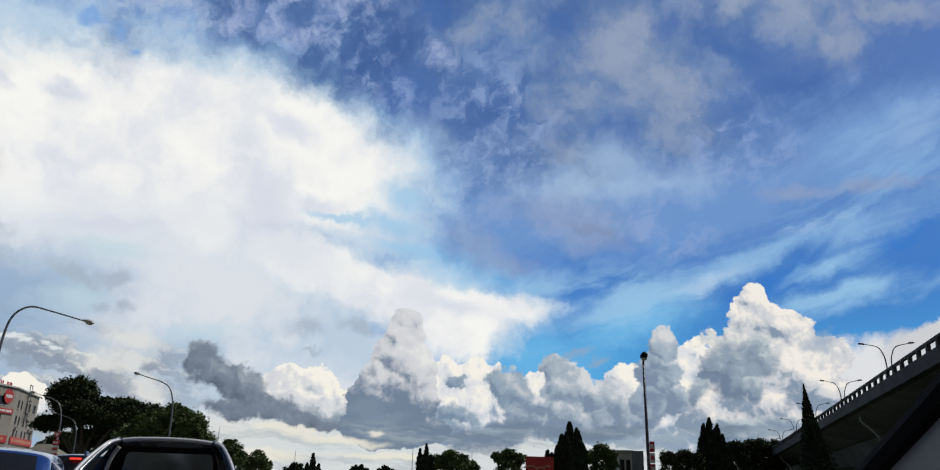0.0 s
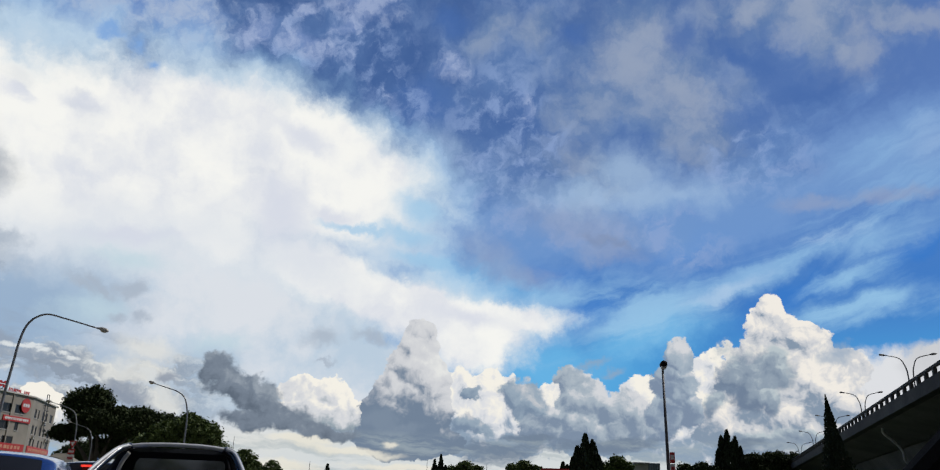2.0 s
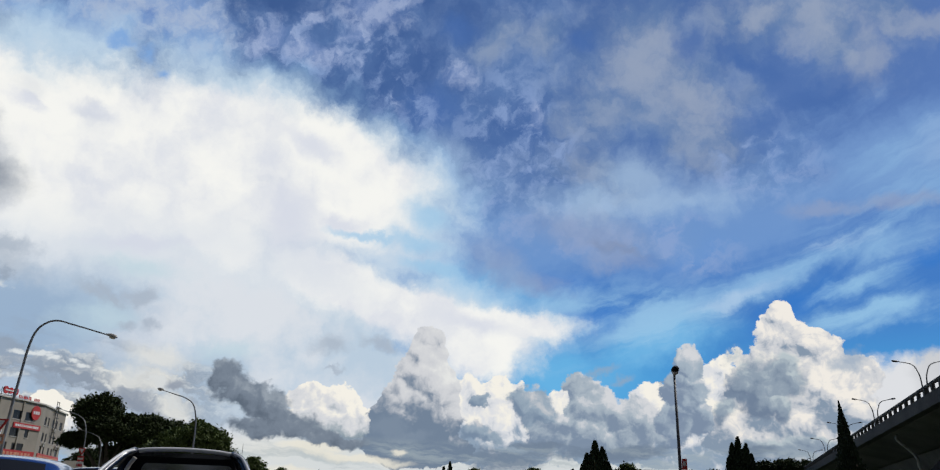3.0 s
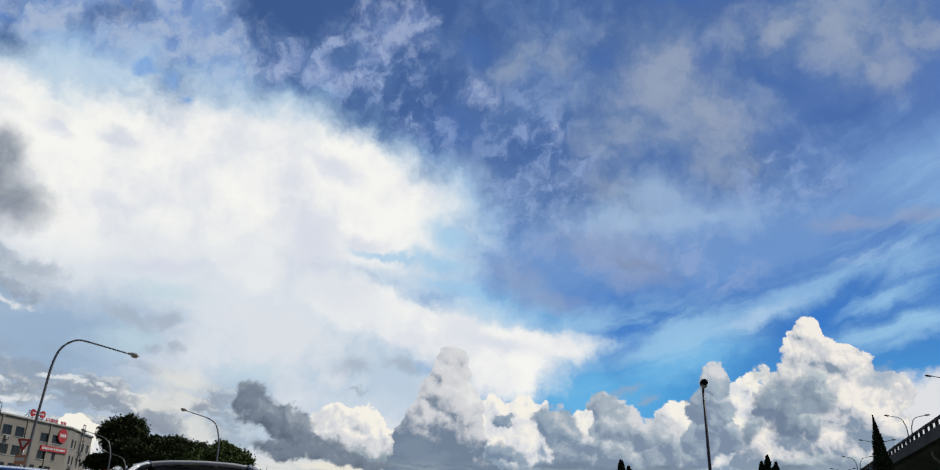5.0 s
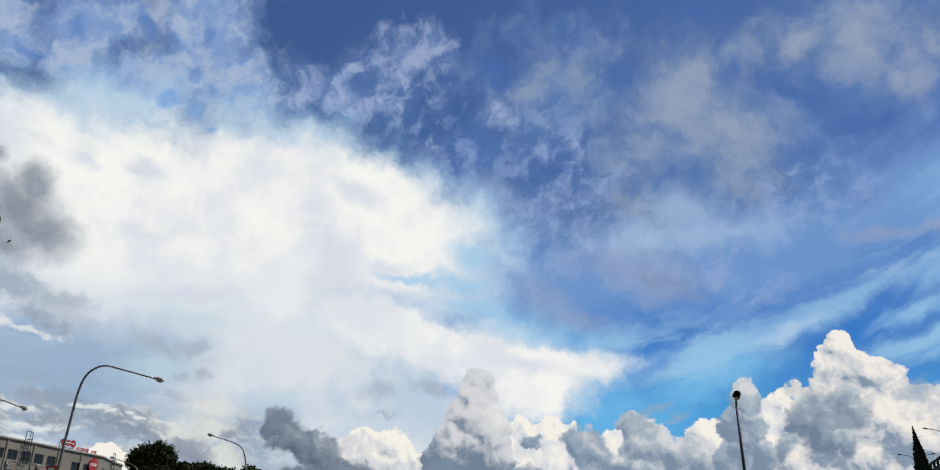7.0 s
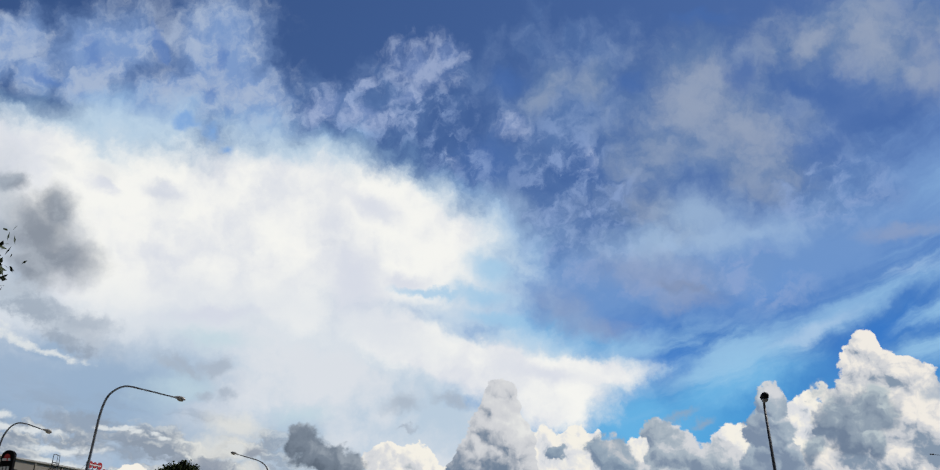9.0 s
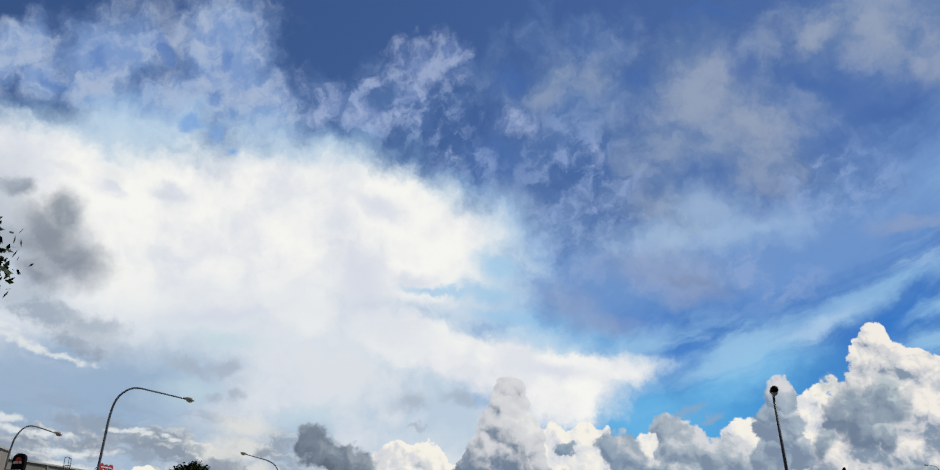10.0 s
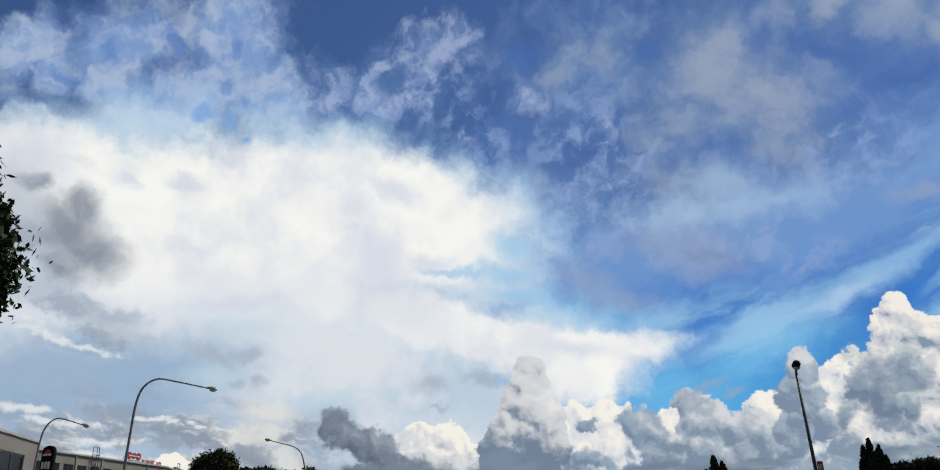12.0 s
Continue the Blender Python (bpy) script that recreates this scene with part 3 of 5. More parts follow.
def material(name, colour, rough=0.8, metal=0.0, vary=0.25, scale=2.0, bump=0.0, fine=18.0, spread=0.0, coat=0.0, shine=0.5):
    """A painted, cast or grown surface: two scales of mottling over a base colour, and a fine relief."""
    m = bpy.data.materials.new(name)
    m.use_nodes = True
    n = Nodes(m.node_tree)
    at = n.raw("TexCoord").outputs[3]
    wide = n.noise(at, scale, 4.0, 0.6)
    grain = n.noise(at, scale * fine, 3.0, 0.6)
    dark = tuple(c * (1 - vary) for c in colour)
    pale = tuple(min(1.0, c * (1 + vary)) for c in colour)
    col = n.mix(n.step(wide, 0.3, 0.7), dark, pale)
    col = n.mix(n.mul(n.step(grain, 0.35, 0.7), 0.5), col, tuple(c * (1 - 0.6 * vary) for c in colour))
    if spread:
        rnd = n.raw("NewGeometry").outputs["Random Per Island"]
        col = n.mix(n.mul(rnd, spread), col, tuple(c * 0.35 for c in colour))
    ins = {"Base Color": col, "Roughness": n.step(grain, 0.2, 0.8, rough * 0.85, min(1.0, rough * 1.12)), "Metallic": metal, "Coat Weight": coat, "Specular IOR Level": shine}
    if bump:
        ins["Normal"] = n.raw("Bump", {"Strength": bump, "Distance": 0.02, "Height": grain}).outputs[0]
    n.tree.links.new(n.raw("BsdfPrincipled", ins).outputs[0], n.raw("OutputMaterial").inputs[0])
    return m


CONCRETE = material("concrete", (0.30, 0.295, 0.28), 0.9, vary=0.3, scale=0.35, bump=0.3)


def part(name, bm, mat, parent=None, label="", at=None, smooth=False):
    """Link a bmesh as one mesh object, under a thing or a part."""
    me = bpy.data.meshes.new(name)
    bm.to_mesh(me)
    bm.free()
    return mesh_part(name, me, mat, parent, label, at, smooth)


def mesh_part(name, me, mat, parent=None, label="", at=None, smooth=False):
    if smooth:
        me.polygons.foreach_set("use_smooth", [True] * len(me.polygons))
    if not me.materials:
        me.materials.append(mat)
    ob = new(name, me)
    ob.parent = parent
    if at is not None:
        ob.matrix_local = at
    return tagged(ob, label)


def thing(name, m, label, category, group=""):
    """An empty at a thing's base, to carry its parts."""
    ob = new(name)
    ob.matrix_world = m
    ob.empty_display_size = 0.2
    return tagged(ob, label, category, group)


def block(x0, x1, y0, y1, z0, z1, bevel=0.0, bm=None, turn=None):
    bm = bm or bmesh.new()
    m = Matrix.LocRotScale(((x0 + x1) / 2, (y0 + y1) / 2, (z0 + z1) / 2), None, (x1 - x0, y1 - y0, z1 - z0))
    got = bmesh.ops.create_cube(bm, size=1.0, matrix=turn @ m if turn else m)
    if bevel:
        edges = {e for v in got["verts"] for e in v.link_edges}
        bmesh.ops.bevel(bm, geom=list(edges), offset=bevel, segments=2, affect="EDGES")
    return bm


def tube(points, radii, sides=10, bm=None, flat=1.0):
    """A pipe along points, with a radius at each; both ends closed."""
    bm = bm or bmesh.new()
    pts = [Vector(p) for p in points]
    radii = radii if hasattr(radii, "__len__") else [radii] * len(pts)
    rings, side = [], None
    for k, p in enumerate(pts):
        way = (pts[min(k + 1, len(pts) - 1)] - pts[max(k - 1, 0)]).normalized()
        if side is None:
            side = way.orthogonal().normalized()
        side = (side - way * side.dot(way)).normalized()
        up = way.cross(side)
        rings.append([bm.verts.new(p + radii[k] * (side * math.cos(a) + up * flat * math.sin(a))) for a in (2 * math.pi * j / sides for j in range(sides))])
    for a, b in zip(rings, rings[1:]):
        for j in range(sides):
            bm.faces.new((a[j], a[(j + 1) % sides], b[(j + 1) % sides], b[j]))
    bm.faces.new(rings[0][::-1])
    bm.faces.new(rings[-1])
    return bm


def bend(points, steps=8):
    """A smooth line through the given points (Catmull-Rom)."""
    p = [Vector(q) for q in points]
    p = [p[0] * 2 - p[1]] + p + [p[-1] * 2 - p[-2]]
    out = []
    for a, b, c, d in zip(p, p[1:], p[2:], p[3:]):
        for k in range(steps):
            t = k / steps
            out.append(0.5 * (2 * b + (c - a) * t + (2 * a - 5 * b + 4 * c - d) * t * t + (3 * b - a - 3 * c + d) * t ** 3))
    return out + [p[-2]]


def outline(points, depth, bm=None, bevel=0.0):
    """A plate: a closed line of (x, z), thickened along y from 0 to depth."""
    bm = bm or bmesh.new()
    face = bm.faces.new([bm.verts.new((x, 0, z)) for x, z in points])
    got = bmesh.ops.extrude_face_region(bm, geom=[face])
    bmesh.ops.translate(bm, vec=(0, depth, 0), verts=[v for v in got["geom"] if isinstance(v, bmesh.types.BMVert)])
    bmesh.ops.recalc_face_normals(bm, faces=bm.faces)
    return bm


def disc(radius, depth, sides=28):
    return outline([(radius * math.cos(2 * math.pi * k / sides), radius * math.sin(2 * math.pi * k / sides)) for k in range(sides)], depth)


ASPHALT = material("sun-bleached asphalt", (0.11, 0.11, 0.105), 0.9, vary=0.25, scale=0.6, bump=0.4)
GRASS = material("grass", (0.06, 0.085, 0.03), 0.95, vary=0.35, scale=0.2, fine=40)
GALVANISED = material("galvanised steel", (0.25, 0.255, 0.26), 0.5, 0.6, 0.2, 3.0)
DARK_STEEL = material("weathered dark steel", (0.10, 0.10, 0.105), 0.55, 0.5, 0.25, 4.0)
LENS = material("lamp glass", (0.55, 0.48, 0.33), 0.25, 0.0, 0.1, 6.0)
HOUSING = material("lamp housing", (0.42, 0.40, 0.36), 0.5, 0.3, 0.15, 6.0)
PLASTER = material("cream plaster", (0.30, 0.268, 0.222), 0.9, vary=0.14, scale=0.25, fine=30, bump=0.2)
TRIM = material("pale trim", (0.50, 0.48, 0.44), 0.85, vary=0.15, scale=0.5)
GLASS = material("dark window glass", (0.020, 0.021, 0.023), 0.16, 0.0, 0.3, 0.4, shine=0.22)
FRAME = material("window frame", (0.12, 0.11, 0.10), 0.5, 0.2, 0.2, 2.0)
RED = material("red sign paint", (0.50, 0.035, 0.03), 0.5, vary=0.12, scale=1.2)
WHITE = material("white sign paint", (0.75, 0.74, 0.71), 0.5, vary=0.08, scale=1.5)
ORANGE = material("faded orange paint", (0.62, 0.30, 0.18), 0.6, vary=0.15, scale=2.0)
BLACK = material("black plastic", (0.008, 0.008, 0.009), 0.85, shine=0.1, vary=0.2, scale=3.0)
BARK = material("bark", (0.10, 0.08, 0.06), 0.95, vary=0.35, scale=1.5, bump=0.5)
LEAF = material("leaf", (0.105, 0.150, 0.034), 0.65, shine=0.35, vary=0.3, scale=0.3, spread=0.7)
LEAF_DARK = material("dark leaf", (0.048, 0.068, 0.020), 0.75, shine=0.25, vary=0.3, scale=0.3, spread=0.7)
CYPRESS = material("cypress leaf", (0.030, 0.050, 0.022), 0.75, vary=0.3, scale=0.4, spread=0.6)

ground = tagged(part("ground", block(-4500, 4500, -4500, 4500, -0.6, -0.12), GRASS), "flat grassy ground beyond the road", "ground", kind="structure")
road = tagged(part("road", block(-17.5, 10.5, -300, 900, -0.5, 0.0), ASPHALT), "grey asphalt carriageway of several lanes", "road", kind="structure")
for name, x0 in (("kerb_west", -17.8), ("kerb_east", 10.5)):
    tagged(part(name, block(x0, x0 + 0.3, -300, 900, -0.4, 0.13, 0.02), CONCRETE), "weathered concrete kerb along the road", "kerb", kind="structure")
tagged(part("pavement_west", block(-34, -17.8, -300, 900, -0.4, 0.11), CONCRETE), "worn concrete verge beside the road", "pavement", kind="structure")


def street_lamp(x, y, line, label, head_len=0.5, base=0.0, slim=1.0, group="street lamps along the road"):
    """A steel lamp post; line is the (x, z) curve of its post and arm, ending at the lamp head."""
    root = thing("street_lamp", pose(x, y, base), label, "street lamp", group)
    pts = bend([(a, 0, z) for a, z in line])
    high = max(p.z for p in pts)
    cut = next(k for k, p in enumerate(pts) if p.z > 0.78 * high)
    part("post", tube(pts[:cut + 1], [slim * (0.085 - 0.028 * min(1, p.z / high)) for p in pts[:cut + 1]], 14), GALVANISED, root, smooth=True)
    rest = pts[cut - 1:]
    foot = 0.088 - 0.028 * min(1, pts[cut].z / high)
    part("arm", tube(rest, [slim * (foot - (foot - 0.034) * k / len(rest)) for k in range(len(rest))], 12), GALVANISED, root, smooth=True)
    part("base_plate", block(-0.22, 0.22, -0.22, 0.22, 0.10, 0.15, 0.01), GALVANISED, root)
    end, way = pts[-1], (pts[-1] - pts[-2]).normalized()
    turn = Matrix.Translation(end) @ Matrix.Rotation(math.atan2(-way.z, abs(way.x)) * (1 if way.x > 0 else -1), 4, "Y")
    s = 1 if way.x > 0 else -1
    bm = tube([(0, 0, 0.01), (s * 0.05, 0, 0.01), (s * 0.22, 0, 0.03), (s * head_len * 0.8, 0, 0.025), (s * head_len, 0, 0.0)], [0.035, 0.05, 0.085, 0.085, 0.03], 14, flat=0.75)
    head = part("lamp_head", bm, HOUSING, root, "pale lamp housing", turn, True)
    bm = bmesh.new()
    bmesh.ops.create_uvsphere(bm, u_segments=14, v_segments=8, radius=1.0, matrix=Matrix.LocRotScale((s * head_len * 0.62, 0, -0.045), None, (0.14, 0.075, 0.06)))
    part("lens", bm, LENS, head, "yellowed glass lens", smooth=True)
    return root


street_lamp(-18.75, 31.1, [(0, 0.1), (0.0, 3), (0.03, 4.6), (0.10, 5.8), (0.17, 6.85), (0.32, 7.5), (0.62, 7.85), (1.10, 8.0), (1.85, 7.84), (3.2, 7.49)], "tall grey street lamp with a curved overhanging arm", slim=0.80)
street_lamp(-27.9, 38.0, [(0, 0.1), (-0.1, 3), (-0.08, 5.6), (0.02, 7.0), (0.22, 7.6), (0.60, 7.93), (1.1, 7.93), (2.15, 7.60)], "grey street lamp with a short curved arm beside shops", slim=0.75)
LEFT_ARM = [(0, 0.1), (0.0, 3), (-0.03, 5.6), (-0.12, 6.45), (-0.40, 7.22), (-0.95, 7.60), (-1.6, 7.80), (-2.4, 8.03)]
for x, y, base, label in ((-18.75, 51.2, 0.0, "grey street lamp with its arm over the verge"), (-32.2, 64.0, 0.0, "slender street lamp before a large dark tree"), (-38.5, 80.0, -0.22, "far street lamp under the trees")):
    street_lamp(x, y, LEFT_ARM, label, base=base, slim=0.75)


def bars(parent, x0, x1, z0, z1, y, count, mat, seed=1, name="lettering_bar"):
    """Writing that cannot be read: short upright bars in a row."""
    rng, step = random.Random(seed), (x1 - x0) / count
    for k in range(count):
        w = step * rng.uniform(0.5, 0.85)
        part(name, block(x0 + k * step, x0 + k * step + w, y, y + 0.03, z0 + rng.uniform(0, 0.12) * (z1 - z0), z1), mat, parent)


def triangle(half, top, bottom):
    r = half * 0.10
    return [(-half, top), (half, top), (half + r * 0.3, top - r), (r, bottom), (-r, bottom), (-half - r * 0.3, top - r)]


def give_way_sign(x, y, z, size, label, plates, height):
    root = thing("give_way_sign", pose(x, y, 0), label, "road sign", "give way signs")
    part("post", tube([(0, 0.05, 0.08), (0, 0.05, height)], 0.035, 10), GALVANISED, root, smooth=True)
    part("sign_plate", outline(triangle(size, z, z - 1.72 * size), 0.02), RED, root, "red triangular plate", Matrix.Translation((0, -0.02, 0)))
    part("sign_centre", outline(triangle(size * 0.52, z - 0.26 * size, z - 1.16 * size), 0.008), WHITE, root, "white triangular centre", Matrix.Translation((0, -0.032, 0)))
    for k, (w, z0, z1, mat) in enumerate(plates):
        p = part("notice_plate", block(-w, w, -0.02, 0.0, z0, z1, 0.006), mat, root, "painted metal notice plate")
        bars(p, -w * 0.8, w * 0.8, z0 + 0.3 * (z1 - z0), z0 + 0.7 * (z1 - z0), -0.052, 4, WHITE if mat is not WHITE else RED, k)
    return root


give_way_sign(-18.3, 30.0, 3.96, 0.25, "red and white give way sign on a grey post", [(0.22, 3.05, 3.40, ORANGE)], 3.9)
give_way_sign(-31.9, 63.2, 5.02, 0.30, "small give way sign above red notice plates", [(0.26, 4.02, 4.42, RED), (0.28, 3.45, 3.98, WHITE), (0.26, 2.9, 3.4, RED)], 4.95)


def signboard():
    root = thing("signboard", pose(-24.35, 34.0, 0), "tall black signboard with a rounded top", "sign")
    part("post", tube([(0, 0.1, 0.1), (0, 0.1, 4.6)], 0.06), DARK_STEEL, root, smooth=True)
    top = [(0.30 * math.cos(a), 5.78 + 0.26 * math.sin(a)) for a in (math.pi * k / 12 for k in range(13))]
    part("board", outline([(0.30, 4.3)] + top + [(-0.30, 4.3)], 0.16), BLACK, root, "black board with a rounded top")
    part("emblem", disc(0.15, 0.02), RED, root, "red round emblem", Matrix.Translation((0, -0.03, 5.72)))
    bars(root, -0.2, 0.2, 5.58, 5.68, -0.05, 3, WHITE, 2)
    bars(root, -0.22, 0.22, 5.02, 5.34, -0.03, 3, WHITE, 3)
    bars(root, -0.2, 0.2, 4.6, 4.75, -0.03, 4, RED, 4)


signboard()


def window(parent, x, z, w, h, tall_panes=2, curtain=None):
    """A recessed window in a wall whose face is the plane y = 0: frame, sill and panes."""
    frame_bm = bmesh.new()
    for x0, x1, z0, z1 in ((-w / 2, -w / 2 + 0.08, -h / 2, h / 2), (w / 2 - 0.08, w / 2, -h / 2, h / 2), (-w / 2 + 0.08, w / 2 - 0.08, h / 2 - 0.08, h / 2), (-w / 2 + 0.08, w / 2 - 0.08, -h / 2, -h / 2 + 0.08)):
        block(x0, x1, 0.06, 0.14, z0, z1, bm=frame_bm)
    for k in range(1, tall_panes):
        c = -w / 2 + w * k / tall_panes
        block(c - 0.03, c + 0.03, 0.07, 0.13, -h / 2 + 0.08, h / 2 - 0.08, bm=frame_bm)
    win = part("window", frame_bm, FRAME, parent, at=Matrix.Translation((x, 0, z)))
    for k in range(tall_panes):
        a = -w / 2 + w * k / tall_panes
        part("pane", block(a + 0.03, a + w / tall_panes - 0.03, 0.095, 0.105, -h / 2 + 0.05, h / 2 - 0.05), GLASS, win)
    part("sill", block(-w / 2 - 0.08, w / 2 + 0.08, -0.10, 0.06, -h / 2 - 0.10, -h / 2), TRIM, win)
    return win


def pierced_wall(length, height, depth, holes, z0=0.0):
    """A wall from x 0 to length with its face at y = 0 and rectangular holes (x, z, w, h), cut through by a grid."""
    xs = sorted({0.0, length, *(round(x - w / 2, 3) for x, z, w, h in holes), *(round(x + w / 2, 3) for x, z, w, h in holes)})
    zs = sorted({z0, height, *(round(z - h / 2, 3) for x, z, w, h in holes), *(round(z + h / 2, 3) for x, z, w, h in holes)})
    bm, grid = bmesh.new(), {}

    def v(i, k):
        if (i, k) not in grid:
            grid[i, k] = bm.verts.new((xs[i], 0, zs[k]))
        return grid[i, k]

    for i, k in itertools.product(range(len(xs) - 1), range(len(zs) - 1)):
        cx, cz = (xs[i] + xs[i + 1]) / 2, (zs[k] + zs[k + 1]) / 2
        if not any(abs(cx - x) < w / 2 and abs(cz - z) < h / 2 for x, z, w, h in holes):
            bm.faces.new((v(i, k), v(i + 1, k), v(i + 1, k + 1), v(i, k + 1)))
    got = bmesh.ops.extrude_face_region(bm, geom=list(bm.faces))
    bmesh.ops.translate(bm, vec=(0, depth, 0), verts=[q for q in got["geom"] if isinstance(q, bmesh.types.BMVert)])
    bmesh.ops.recalc_face_normals(bm, faces=bm.faces)
    return bm


def wall_frame(p0, p1):
    """A frame with x from p0 towards p1 along a facade and y into the house."""
    d = Vector((p1[0] - p0[0], p1[1] - p0[1], 0)).normalized()
    inward = Vector((-d.y, d.x, 0))
    return Matrix(((d.x, inward.x, 0, p0[0]), (d.y, inward.y, 0, p0[1]), (0, 0, 1, 0), (0, 0, 0, 1)))


def air_conditioner(parent, x, z):
    body = part("air_conditioner", block(-0.42, 0.42, -0.42, -0.06, -0.30, 0.30, 0.03), TRIM, parent, "pale outdoor cooling unit", Matrix.Translation((x, 0, z)))
    part("fan_grille", disc(0.22, 0.02), FRAME, body, "dark round fan grille", Matrix.Translation((0.08, -0.445, 0)))
    part("bracket", block(-0.40, 0.40, -0.40, 0.0, -0.36, -0.30), FRAME, body)


def hotel():
    high = 18.2
    root = thing("hotel_building", pose(0, 0, 0), "grey-cream four-storey hotel block with red signs", "building")
    rng = random.Random(5)
    front = wall_frame((-91.0, 94.0), (-86.0, 152.0))
    length = math.hypot(5, 58)
    holes = [(x, z, 2.3, 1.7) for z in (15.8, 12.6, 10.5 - 0.9) for x in np.arange(1.9, length - 8.5, 3.25)] + [(51.2, 12.5, 2.6, 1.5), (54.7, 15.6, 2.7, 1.6), (51.2, 15.6, 2.7, 1.6), (54.6, 12.5, 1.0, 1.5), (52.8, 9.9, 3.2, 1.5), (49.2, 9.9, 1.2, 1.5)]
    holes = [h for h in holes if not (h[0] > 49.0 - 2 and h[0] < 49.9 and h[2] == 2.3)]
    wall = part("front_wall", pierced_wall(length, high, 0.3, holes), PLASTER, root, "grey-cream plastered wall", front)
    for x, z, w, h in holes:
        window(wall, x, z, w, h, 2 if w > 1.5 else 1)
    for k in range(9):
        part("pilaster", block(k * 6.5 + 0.05, k * 6.5 + 0.3, -0.18, -0.003, 7.0, high), PLASTER, wall)
    part("cornice", block(-0.2, length + 0.2, -0.3, 0.3, high, high + 0.25), TRIM, wall, "pale roof edge")
    for x, z in ((7.8, 14.5), (14.2, 14.4), (20.8, 11.2), (33.5, 14.4), (36.8, 11.3), (41.0, 14.5), (46.6, 11.3)):
        air_conditioner(wall, x, z)
    side = wall_frame((-86.0, 152.0), (-90.5, 169.0))
    span = math.hypot(4.5, 17)
    holes = [(x, z, w, 1.7) for z in (15.5, 12.45, 9.95) for x, w in ((3.0, 1.3), (5.3, 1.0), (8.9, 1.2), (11.4, 1.1), (15.0, 2.0))]
    wall = part("side_wall", pierced_wall(span, high, 0.3, holes), PLASTER, root, "grey-cream plastered wall", side)
    for x, z, w, h in holes:
        window(wall, x, z, w, h, 2 if w > 1.5 else 1)
    part("cornice", block(0.2, span + 0.2, -0.3, 0.3, high, high + 0.25), TRIM, wall, "pale roof edge")
    for x, z in ((3.6, 11.0), (9.5, 14.2), (13.2, 11.1), (15.6, 11.0)):
        air_conditioner(wall, x, z)
    # the other two walls and the roof close the block
    for name, a, b in (("rear_wall", (-90.5, 169.0), (-106.0, 167.0)), ("back_wall", (-106.0, 167.0), (-106.0, 94.0)), ("end_wall", (-106.0, 94.0), (-91.0, 94.0))):
        w = math.dist(a, b)
        part(name, block(0, w, 0, 0.3, 0, high), PLASTER, root, at=wall_frame(a, b))
    bm = bmesh.new()
    bm.faces.new([bm.verts.new((x, y, high - 0.2)) for x, y in ((-90.9, 94.2), (-86.2, 152), (-90.6, 168.8), (-105.8, 166.8), (-105.8, 94.2))])
    got = bmesh.ops.extrude_face_region(bm, geom=list(bm.faces))
    bmesh.ops.translate(bm, vec=(0, 0, 0.3), verts=[q for q in got["geom"] if isinstance(q, bmesh.types.BMVert)])
    part("roof", bm, CONCRETE, root)
    return root, front, side, length


HOTEL, FRONT, SIDE, FRONT_LEN = hotel()
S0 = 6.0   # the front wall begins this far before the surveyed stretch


def facade_sign(name, label, m, x, z, w, h, mat, count, text):
    root = thing(name, m @ Matrix.Translation((x, -0.05, z)), label, "sign", "signs on the hotel")
    panel = part("panel", block(-w / 2, w / 2, -0.14, 0.0, -h / 2, h / 2, 0.02), mat, root)
    bars(panel, -w * 0.44, w * 0.44, -h * 0.22, h * 0.24, -0.18, count, text, int(w * 10))
    return root


def round_sign(m, x, z, r):
    root = thing("round_sign", m @ Matrix.Translation((x, -0.06, z)), "round red sign with white emblem on the wall", "sign", "signs on the hotel")
    part("panel", disc(r, 0.15), RED, root, at=Matrix.Translation((0, -0.15, 0)))
    # a plain pale band stands for the emblem
    part("emblem_band", block(-0.68 * r, 0.68 * r, -0.19, -0.152, -0.20 * r, 0.24 * r, 0.012), WHITE, root, "plain white band")
    for k in (-1, 1):
        part("band_notch", block(k * 0.26 * r - 0.06, k * 0.26 * r + 0.06, -0.197, -0.191, -0.20 * r, 0.24 * r), RED, root)


round_sign(FRONT, S0 + 50.0, 16.45, 1.32)
facade_sign("banner_sign", "long red banner sign with white lettering", FRONT, S0 + 48.2, 13.75, 7.8, 0.95, RED, 12, WHITE)
facade_sign("shop_fascia", "red shop fascia with pale lettering", FRONT, S0 + 45.0, 8.7, 13.5, 1.35, RED, 12, ORANGE)
facade_sign("shop_fascia", "red shop fascia with pale lettering", SIDE, 9.2, 8.7, 16.0, 1.35, RED, 10, ORANGE)
facade_sign("shop_fascia", "red shop fascia with pale lettering", FRONT, S0 + 28.0, 8.7, 18.0, 1.35, RED, 16, ORANGE)


def roof_sign():
    root = thing("roof_sign", FRONT @ Matrix.Translation((S0 + 47.6, 0.1, 18.45)), "row of small red sign letters on the roof edge", "sign", "signs on the hotel")
    part("rail", block(-3.2, 3.2, 0, 0.06, 0.02, 0.10), DARK_STEEL, root)
    bars(root, -3.1, 0.6, 0.10, 0.68, -0.02, 8, RED, 9)
    bars(root, 1.4, 3.1, 0.10, 0.62, -0.02, 4, RED, 10)


roof_sign()


